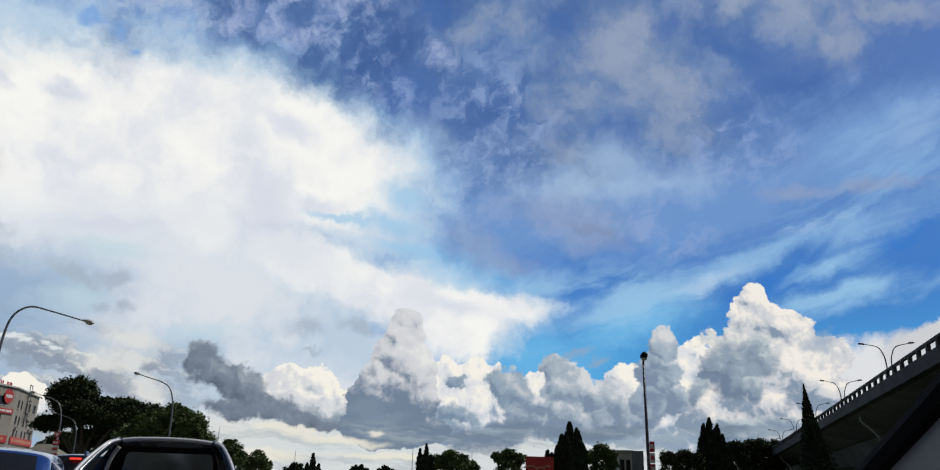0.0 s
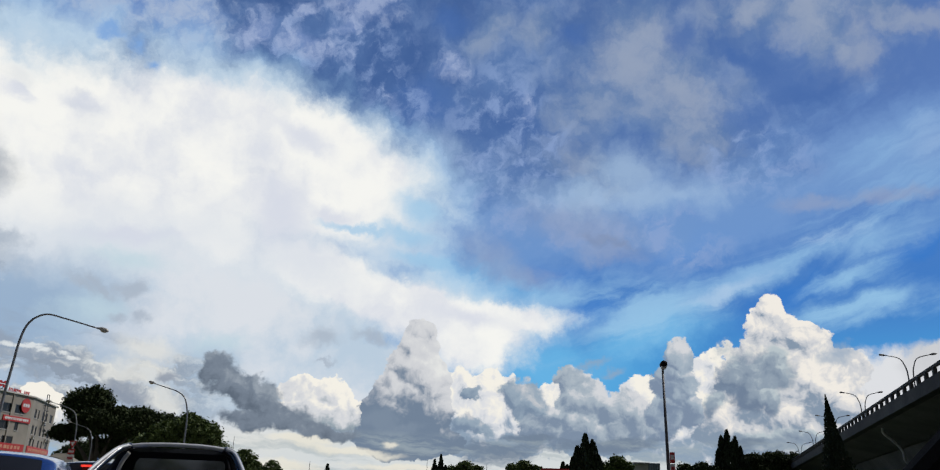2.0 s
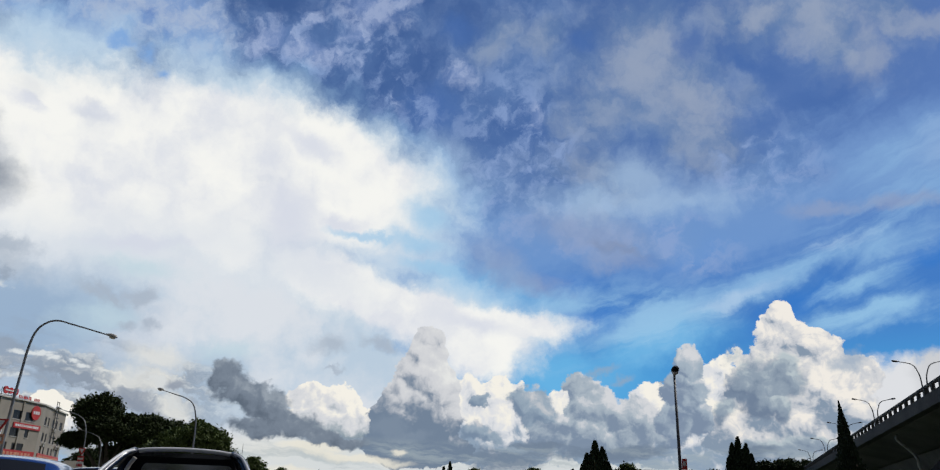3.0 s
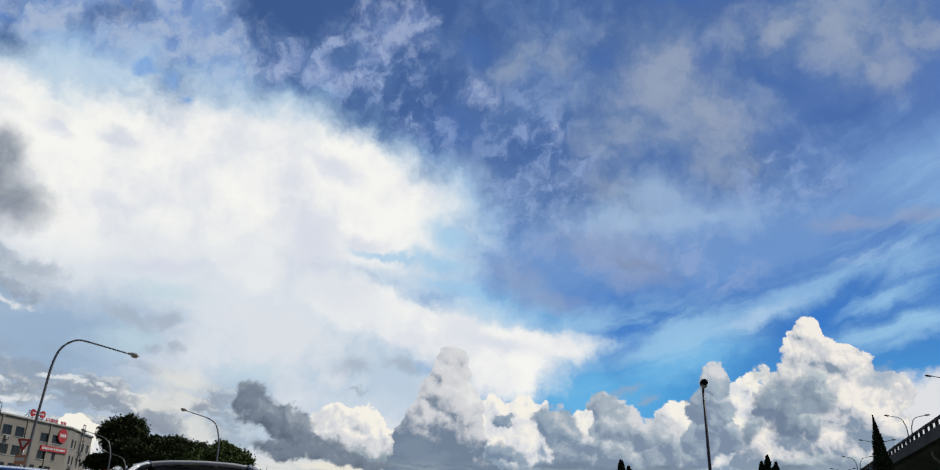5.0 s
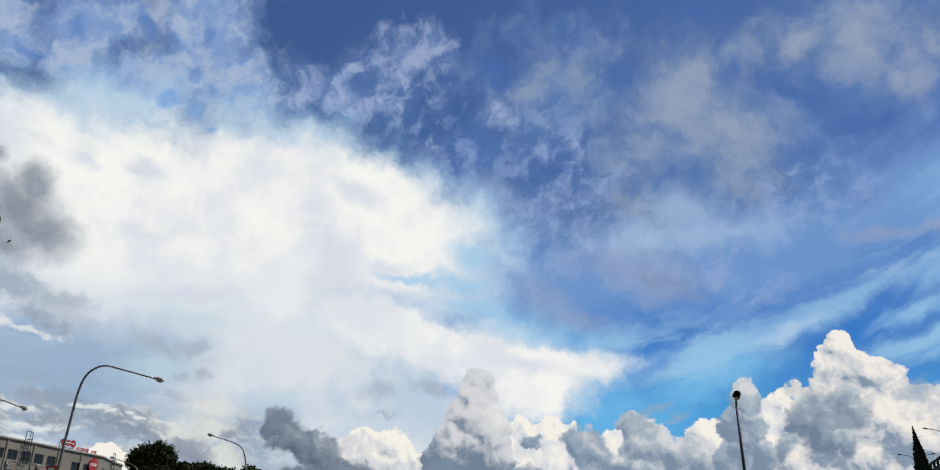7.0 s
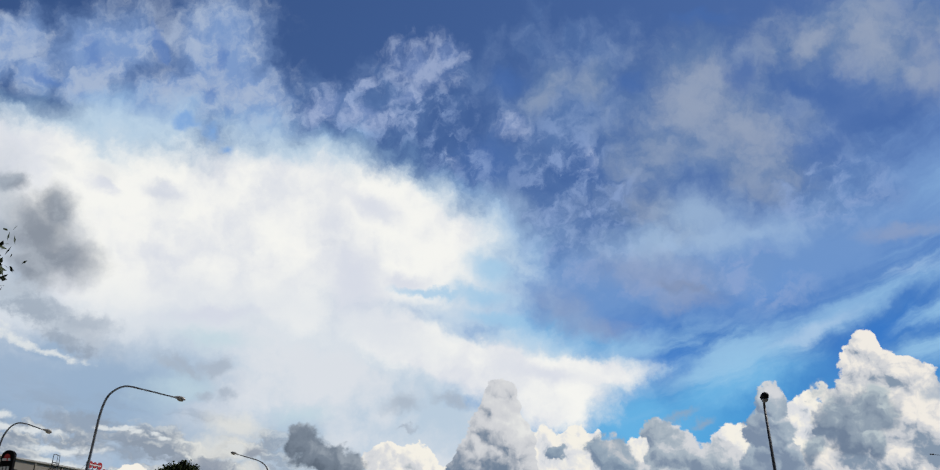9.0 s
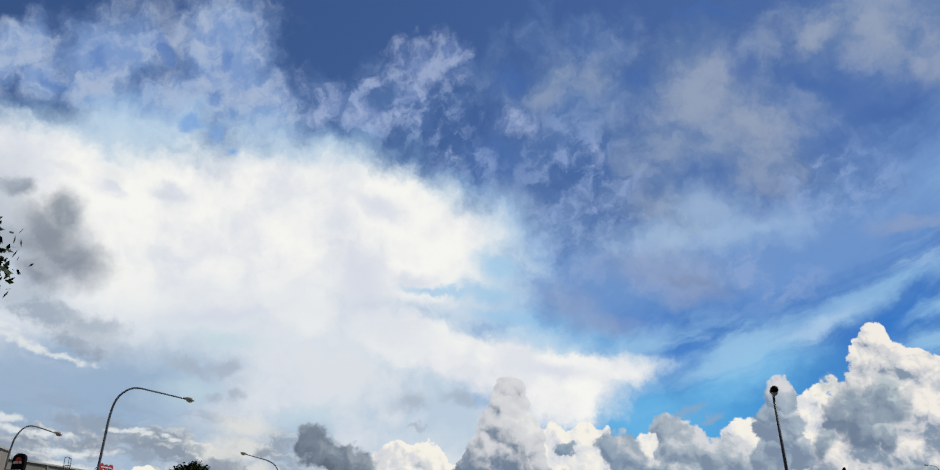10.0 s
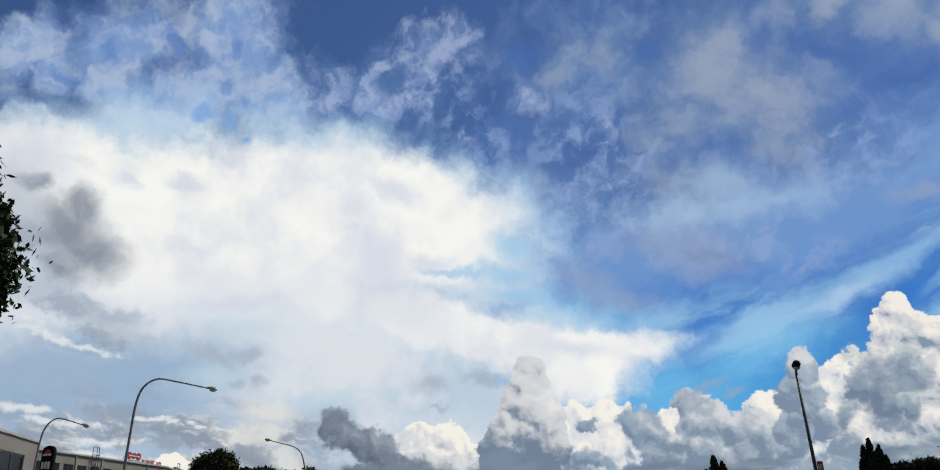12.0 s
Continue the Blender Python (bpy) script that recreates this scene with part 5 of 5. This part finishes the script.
conifer(37.0, 120, [(-0.2, 0, 0.4, 12.9, 1.1, 0), (0.9, 0, 0.4, 12.0, 1.1, 0), (-1.1, 0, 0.4, 12.0, 1.1, 0), (1.7, 0.2, 0.4, 10.6, 1.1, 0), (-1.6, 0, 0.4, 10.2, 1.0, 0), (2.4, 0, 0.4, 8.8, 0.9, 0)],
        "tall bristling dark green cypress", 47, 0.60, 1800, group="cypresses", fat=1.55)
broad_tree(43.0, 123, [(-1.5, 0, 8.9, 1.6, 0.5), (1.4, 0, 9.3, 1.8, 0.45), (4.2, 0, 9.1, 1.8, 0.45), (6.5, 0, 8.4, 1.4, 0.5), (0, 0, 7.4, 2.4, 0.5), (4.0, 0, 7.2, 2.4, 0.5), (1.5, 0, 5.4, 3.2, 0.6)], "wide flat-topped tree in front of the flyover", 48, 0.2, 4000, LEAF_DARK, 0.35)
# slim pointed tree close to the flyover
conifer(17.62, 39.9, [(0, 0, 0.2, 7.05, 1.35, -0.45)], "slim pointed dark cypress beside the flyover", 50, 0.10, 16000, CYPRESS, power=1.05, fat=1.0)

# the tree that overhangs the verge
broad_tree(-12.22, 12.2, [(0.85, 0.0, 7.75, 0.95, 0.75), (1.05, 0.1, 7.05, 0.95, 0.6), (1.35, 0.05, 6.45, 1.0, 0.55), (0.95, 0.0, 5.75, 1.0, 0.65), (0.5, 0.3, 6.6, 1.2, 1.0), (-0.8, 0.6, 7.6, 1.6, 0.8), (-1.6, -0.6, 6.2, 1.5, 0.8), (0.2, 1.0, 6.4, 1.4, 0.8)], "dense green verge tree with glossy leaves", 60, 0.095, 26000, LEAF_DARK, 0.22, fork=0.5)


def billboard(x, y, w, z0, z1):
    root = thing("billboard", pose(x, y, -0.12), "red billboard with a white design among trees", "billboard")
    part("panel", block(-w / 2, w / 2, -0.1, 0.1, z0, z1), RED, root, "red panel with a pale flourish")
    for k, (a, b, c) in enumerate(((-0.30, 0.05, 0.28), (0.05, -0.12, 0.2), (0.28, 0.12, 0.12))):
        part("flourish", tube(bend([((a - c) * w, -0.14, (z0 + z1) / 2 + b), (a * w, -0.14, (z0 + z1) / 2 + b + 0.25), ((a + c * 0.6) * w, -0.14, (z0 + z1) / 2 + b)]), 0.10, 6), ORANGE, root)
    for sx in (-0.35, 0.35):
        part("post", tube([(sx * w, 0.2, 0), (sx * w, 0.2, z1 - 0.2)], 0.14, 8), DARK_STEEL, root)


billboard(10.9, 116.5, 4.0, 3.4, 6.6)


def far_block():
    root = thing("low_building", pose(29.6, 142, -0.12), "low pale building with grey gable among trees", "building")
    part("wall", block(-2.5, -0.1, 0, 8, 0, 8.9), TRIM, root)
    part("roof", block(-2.7, 0.1, -0.4, 8.3, 8.9, 9.2), CONCRETE, root)
    part("annex", block(-0.08, 2.2, 1, 8, 0, 9.2), material("blue-grey cladding", (0.20, 0.26, 0.30), 0.6, vary=0.15, scale=0.7), root, "blue-grey clad annex")
    for k in range(2):
        part("window", block(-2.2 + 1.05 * k, -1.45 + 1.05 * k, -0.05, 0.02, 5.6, 7.6), GLASS, root)
    for k in range(5):
        part("cladding_rib", block(0.2 + 0.42 * k, 0.27 + 0.42 * k, 0.93, 1.0, 0.5, 9.1), FRAME, root)


far_block()


def mast(x, y, z):
    root = thing("antenna_mast", pose(x, y, -0.12), "thin grey antenna mast far off", "mast", "antenna masts")
    part("pole", tube([(0, 0, 0), (0, 0, z)], [0.09, 0.04], 6), DARK_STEEL, root)
    part("cap", tube([(0, 0, z - 0.25), (0, 0, z + 0.3)], 0.03, 6), DARK_STEEL, root)


for x, y, z in ((-45.8, 150, 11.8), (-31.2, 150, 7.8), (-9.5, 150, 8.6), (1.5, 150, 8.2)):
    mast(x, y, z)


def hedge(x0, x1, y, high, label, seed, count=9000):
    """An untrimmed belt of shrubs, uncountable as single plants."""
    rng = np.random.default_rng(seed)
    at = rng.uniform(0, 1, count)
    top = high * (0.72 + 0.16 * np.sin(at * 31 + seed) + 0.10 * np.sin(at * 83) + 0.06 * np.sin(at * 190))
    p = np.stack([x0 + (x1 - x0) * at, y + rng.normal(size=count) * 0.9, top * rng.uniform(0, 1, count) ** 0.6 - 0.1], axis=1)
    ob = mesh_part("shrub_belt", leaf_mesh("shrub_belt", p, rng.uniform(0.15, 0.34, count), seed), LEAF_DARK)
    tagged(ob, label, "shrubs", kind="stuff")


hedge(-58, -26, 96, 4.4, "dark untrimmed shrubs under the roadside trees", 71, 14000)
hedge(24, 80, 128, 6.0, "dark shrubs and bushes beyond the flyover piers", 72, 14000)
hedge(40, 150, 190, 9.0, "dark distant trees seen under the flyover", 73, 16000)

hedge(-60, 45, -26, 6.5, "dark trees and shrubs behind the queue of cars", 74, 14000)

PAINT_BLUE = material("blue car paint", (0.016, 0.060, 0.24), 0.25, 0.35, 0.06, 1.0, coat=1.0)
PAINT_DARK = material("dark car paint", (0.012, 0.013, 0.016), 0.25, 0.3, 0.08, 1.0, coat=1.0)
PAINT_GREY = material("grey body paint", (0.25, 0.255, 0.27), 0.35, 0.2, 0.06, 1.0, coat=0.6)
SATIN = material("satin silver trim", (0.62, 0.63, 0.64), 0.45, 0.1, 0.08, 2.0)
RUBBER = material("tyre rubber", (0.018, 0.018, 0.018), 0.9, vary=0.2, scale=5.0, bump=0.3)
SCREEN = material("tinted car glass", (0.30, 0.31, 0.30), 0.06, 0.75, 0.25, 0.5)
TAIL = material("red tail lamp", (0.45, 0.015, 0.012), 0.2, vary=0.1, scale=4.0, coat=1.0)


def lit_lamp():
    m = bpy.data.materials.new("lit brake lamp")
    m.use_nodes = True
    n = Nodes(m.node_tree)
    glow = n.step(n.noise(n.raw("TexCoord").outputs[3], 14.0), 0.3, 0.7, 0.7, 1.3)
    shader = n.raw("BsdfPrincipled", {"Base Color": (0.5, 0.02, 0.015, 1), "Roughness": 0.25, "Emission Color": (1.0, 0.06, 0.04, 1), "Emission Strength": glow})
    n.tree.links.new(shader.outputs[0], n.raw("OutputMaterial").inputs[0])
    return m


LIT = lit_lamp()


def shell(rings, bm=None):
    """A closed skin over cross-sections along y; each is (y, [(half width, z), ...]) from the floor up to the roof's middle."""
    bm = bm or bmesh.new()
    made = []
    for y, line in rings:
        loop = [(-w, z) for w, z in line] + [(w, z) for w, z in line[::-1] if w > 1e-6]
        made.append([bm.verts.new((x, y, z)) for x, z in loop])
    for a, b in zip(made, made[1:]):
        for j in range(len(a)):
            bm.faces.new((a[j], a[(j + 1) % len(a)], b[(j + 1) % len(a)], b[j]))
    bm.faces.new(made[0])
    bm.faces.new(made[-1][::-1])
    bmesh.ops.recalc_face_normals(bm, faces=bm.faces)
    return bm


def rounded(ob, levels=2):
    """Soften a pressed-metal skin."""
    m = ob.modifiers.new("soften", "SUBSURF")
    m.levels = m.render_levels = levels
    ob.data.polygons.foreach_set("use_smooth", [True] * len(ob.data.polygons))
    return ob


def wheels(root, track, front, rear, r):
    for x, y in ((-track, rear), (track, rear), (-track, front), (track, front)):
        s = 1 if x > 0 else -1
        bm = tube([(-0.11, 0, 0), (-0.09, 0, 0), (0.09, 0, 0), (0.11, 0, 0)], [r - 0.04, r, r, r - 0.04], 24)
        tyre = part("tyre", bm, RUBBER, root, at=Matrix.Translation((x, y, r)), smooth=False)
        part("rim", tube([(s * 0.07, 0, 0), (s * 0.125, 0, 0)], [r * 0.64, r * 0.6], 20), SATIN, tyre)


def pickup(x, y):
    """A dark double-cab pickup seen from behind; y is its rear window's place."""
    root = thing("pickup_truck", pose(x, y, 0, 0, 0, 14), "dark pickup truck with a silver-edged roof bar", "pickup truck")
    low = [(0.90, 0.45), (0.93, 0.75), (0.92, 1.05)]
    part("body", shell([(-1.75, low + [(0.0, 1.05)]), (0.05, low + [(0.0, 1.06)]), (2.1, low + [(0.0, 1.08)]), (3.35, [(0.88, 0.5), (0.9, 0.75), (0.86, 0.98), (0.0, 1.05)]), (3.5, [(0.8, 0.5), (0.82, 0.7), (0.78, 0.85), (0.0, 0.9)])]), PAINT_DARK, root)
    cab = shell([(0.0, [(0.90, 1.05), (0.84, 1.30), (0.74, 1.66), (0.64, 1.755), (0.0, 1.785)]), (0.25, [(0.91, 1.05), (0.86, 1.30), (0.75, 1.69), (0.66, 1.80), (0.0, 1.825)]),
                 (1.3, [(0.91, 1.05), (0.86, 1.30), (0.76, 1.69), (0.66, 1.80), (0.0, 1.83)]), (1.75, [(0.90, 1.06), (0.84, 1.28), (0.74, 1.60), (0.64, 1.70), (0.0, 1.73)]), (2.45, [(0.88, 1.05), (0.8, 1.07), (0.6, 1.08), (0.5, 1.085), (0.0, 1.09)])])
    rounded(part("cab", cab, PAINT_DARK, root))
    glass = outline([(-0.56, 1.12), (0.66, 1.12), (0.61, 1.62), (0.57, 1.66), (-0.46, 1.66), (-0.50, 1.62)], 0.012)
    part("rear_window", glass, SCREEN, root, "tinted rear window mirroring grey sky", Matrix.Translation((0, -0.19, 0)))
    part("window_seal", outline([(-0.80, 1.08), (0.80, 1.08), (0.67, 1.70), (0.58, 1.74), (-0.58, 1.74), (-0.67, 1.70)], 0.012), BLACK, root, at=Matrix.Translation((0, -0.176, 0)))
    # styling bar over the bed: two slanting legs and a silver-edged top
    for s in (-1, 1):
        part("roll_bar_leg", tube(bend([(s * 1.02, -1.30, 1.02), (s * 0.90, -0.85, 1.40), (s * 0.735, -0.38, 1.71), (s * 0.60, -0.20, 1.80)]), [0.05] * 25, 10), PAINT_DARK, root, smooth=True)
        part("leg_trim", tube(bend([(s * 1.03, -1.36, 1.06), (s * 0.912, -0.90, 1.44), (s * 0.747, -0.43, 1.725), (s * 0.613, -0.25, 1.81)]), 0.022, 8), SATIN, root, "silver trim line", smooth=True)
        part("cab_pillar", tube(bend([(s * 0.76, -0.29, 1.12), (s * 0.70, -0.29, 1.42), (s * 0.65, -0.28, 1.60), (s * 0.585, -0.27, 1.72)]), 0.026, 8), TRIM if s < 0 else BLACK, root, "pale window pillar" if s < 0 else "", smooth=True)
        part("sail_panel", outline([(s * 1.02, 1.02), (s * 0.90, 1.42), (s * 0.74, 1.68), (s * 0.60, 1.80), (s * 0.52, 1.76), (s * 0.78, 1.05)][::s], 0.10), PAINT_DARK, root, "dark panel beside the window", Matrix.Translation((0, -0.13, 0)))
    top = bend([(-0.60, -0.20, 1.803), (-0.36, -0.22, 1.828), (0, -0.22, 1.838), (0.36, -0.22, 1.828), (0.60, -0.20, 1.803)])
    part("roof_bar", tube(top, 0.028, 8), SATIN, root, "silver roof bar", smooth=True)
    part("roof_panel", block(-0.59, 0.59, -0.14, 0.1, 1.70, 1.80, 0.03), PAINT_DARK, root)
    bm = block(-0.92, 0.92, -1.80, -1.74, 0.55, 1.04, 0.02)
    part("tailgate", bm, PAINT_DARK, root)
    for s in (-1, 1):
        part("tail_lamp", block(s * 0.87 - 0.06, s * 0.87 + 0.06, -1.83, -1.79, 0.65, 1.0, 0.015), TAIL, root)
    part("bumper", block(-0.9, 0.9, -1.95, -1.80, 0.42, 0.58, 0.03), SATIN, root)
    part("number_plate", block(-0.26, 0.26, -1.965, -1.952, 0.47, 0.57), WHITE, root)
    wheels(root, 0.82, 2.55, -0.75, 0.38)


pickup(-4.05, 11.1)


def sedan(x, y, paint, label, tall=1.46, turn=0.0, lit=False, name="car", steep=0.0):
    """A saloon seen from behind; y is the rear of its roof."""
    root = thing(name, pose(x, y, 0, 0, 0, turn), label, "car", "cars in the queue")
    k = tall / 1.46
    low = [(0.84, 0.28), (0.88, 0.55), (0.86, 0.86)]
    body = shell([(-1.45, [(0.76, 0.35), (0.80, 0.6), (0.76, 0.92), (0.0, 0.99)]), (-1.3, low + [(0.0, 1.03)]), (0.3, low + [(0.0, 1.0)]), (2.0, low + [(0.0, 0.97)]), (2.95, [(0.78, 0.3), (0.8, 0.5), (0.74, 0.7), (0.0, 0.78)])])
    rounded(part("body", body, paint, root))
    def arch(top, wide=1.0, waist=0.9):
        """Half of a cabin's cross-section, from the waist up to the middle of the roof."""
        return [(0.82, 0.86), (0.82, waist), (0.80, waist + 0.04), (0.70 * wide, top - 0.13), (0.67 * wide, top - 0.07), (0.57 * wide, top - 0.035), (0.35 * wide, top - 0.01), (0.0, top)]

    cabin = shell([(-0.97, arch(1.06)), (-0.93, arch(1.08)), (-0.36 - steep, arch(1.39 * k)), (-0.28 - steep, arch(1.42 * k)), (-0.15 - 0.8 * steep, arch(1.435 * k)), (0.3, arch(1.46 * k)), (0.95, arch(1.45 * k)), (1.1, arch(1.41 * k)), (1.85, arch(1.05)), (1.95, arch(1.0))])
    rounded(part("cabin", cabin, paint, root))
    # the rear window follows the cabin's curve
    bm = bmesh.new()
    grid = []
    for k2 in range(5):
        f = k2 / 4
        grid.append([bm.verts.new(((0.66 - 0.09 * f) * u, -0.985 + (0.56 - steep) * f, 1.10 + (1.392 * k - 1.10) * f - 0.035 * u * u + 0.012 * math.sin(math.pi * f))) for u in (-1, -0.75, -0.5, -0.25, 0, 0.25, 0.5, 0.75, 1)])
    for a, b in zip(grid, grid[1:]):
        for m in range(8):
            bm.faces.new((a[m], a[m + 1], b[m + 1], b[m]))
    got = bmesh.ops.extrude_face_region(bm, geom=list(bm.faces))
    bmesh.ops.translate(bm, vec=(0, 0.02, -0.03), verts=[q for q in got["geom"] if isinstance(q, bmesh.types.BMVert)])
    bmesh.ops.recalc_face_normals(bm, faces=bm.faces)
    part("rear_window", bm, GLASS, root, "dark sloping rear window")
    for s in (-1, 1):
        bm = bmesh.new()
        f = [bm.verts.new(p) for p in ((s * 0.815, -0.35, 0.95), (s * 0.815, 1.5, 0.95), (s * 0.745, 0.95, 1.24 * k), (s * 0.745, -0.05, 1.24 * k))]
        bm.faces.new(f)
        got = bmesh.ops.extrude_face_region(bm, geom=list(bm.faces))
        bmesh.ops.translate(bm, vec=(s * 0.02, 0, 0), verts=[q for q in got["geom"] if isinstance(q, bmesh.types.BMVert)])
        part("side_window", bm, GLASS, root)
        part("tail_lamp", block(s * 0.66 - 0.14, s * 0.66 + 0.14, -1.48, -1.42, 0.72, 0.88, 0.02), TAIL, root)
        part("mirror", block(s * 0.98 - 0.1, s * 0.98 + 0.1, 1.3, 1.42, 0.95, 1.08, 0.03), paint, root)
    part("brake_lamp", block(-0.10, 0.10, -0.56 - steep, -0.34 - steep, 1.335 * k, 1.365 * k, 0.008), LIT if lit else TAIL, root, "red brake light strip")
    part("roof_fin", shell([(-0.16, [(0.03, 1.40 * k), (0.0, 1.49 * k)]), (0.08, [(0.025, 1.42 * k), (0.0, 1.45 * k)])]), paint, root)
    part("bumper", block(-0.82, 0.82, -1.55, -1.44, 0.33, 0.55, 0.03), paint, root)
    part("number_plate", block(-0.26, 0.26, -1.565, -1.552, 0.58, 0.68), WHITE, root)
    wheels(root, 0.78, 1.95, -0.75, 0.31)


sedan(-4.86, 8.15, PAINT_BLUE, "blue car with a dark rear window in the queue", 1.60, 21, name="blue_car")
sedan(-7.58, 16.4, PAINT_DARK, "dark car with a lit red brake light", 1.84, lit=True, name="dark_car")


def van(x, y):
    """A made-up tall grey van ahead, standing in for the own car's window pillar; its sloping windscreen pillar is
    edged in black.
    """
    root = thing("pillar_stand_in", pose(x, y, 0), "van-shaped stand-in for the own car's black window pillar", "van", "cars in the queue")
    side = [(-5.6, 0.45), (-5.6, 2.6), (-5.35, 2.78), (-2.0, 2.80), (-1.06, 2.34), (0.75, 1.56), (1.05, 1.2), (1.1, 0.45)]
    bm = bmesh.new()
    face = bm.faces.new([bm.verts.new((0, a, z)) for a, z in side])
    got = bmesh.ops.extrude_face_region(bm, geom=[face])
    bmesh.ops.translate(bm, vec=(1.9, 0, 0), verts=[q for q in got["geom"] if isinstance(q, bmesh.types.BMVert)])
    bmesh.ops.recalc_face_normals(bm, faces=bm.faces)
    part("body", bm, PAINT_GREY, root)
    part("screen_pillar", tube([(0.0, -2.0, 2.72), (0.0, -1.06, 2.28), (0.0, 0.75, 1.50), (0.0, 1.05, 1.15)], 0.15, 8), BLACK, root, "broad black screen pillar")
    part("roof_seal", tube([(0.0, -5.4, 2.74), (0.0, -2.0, 2.74)], 0.06, 8), BLACK, root)
    wheels(root, 0.95, 0.3, -3.6, 0.34)
    return root


van(4.75, 8.9)
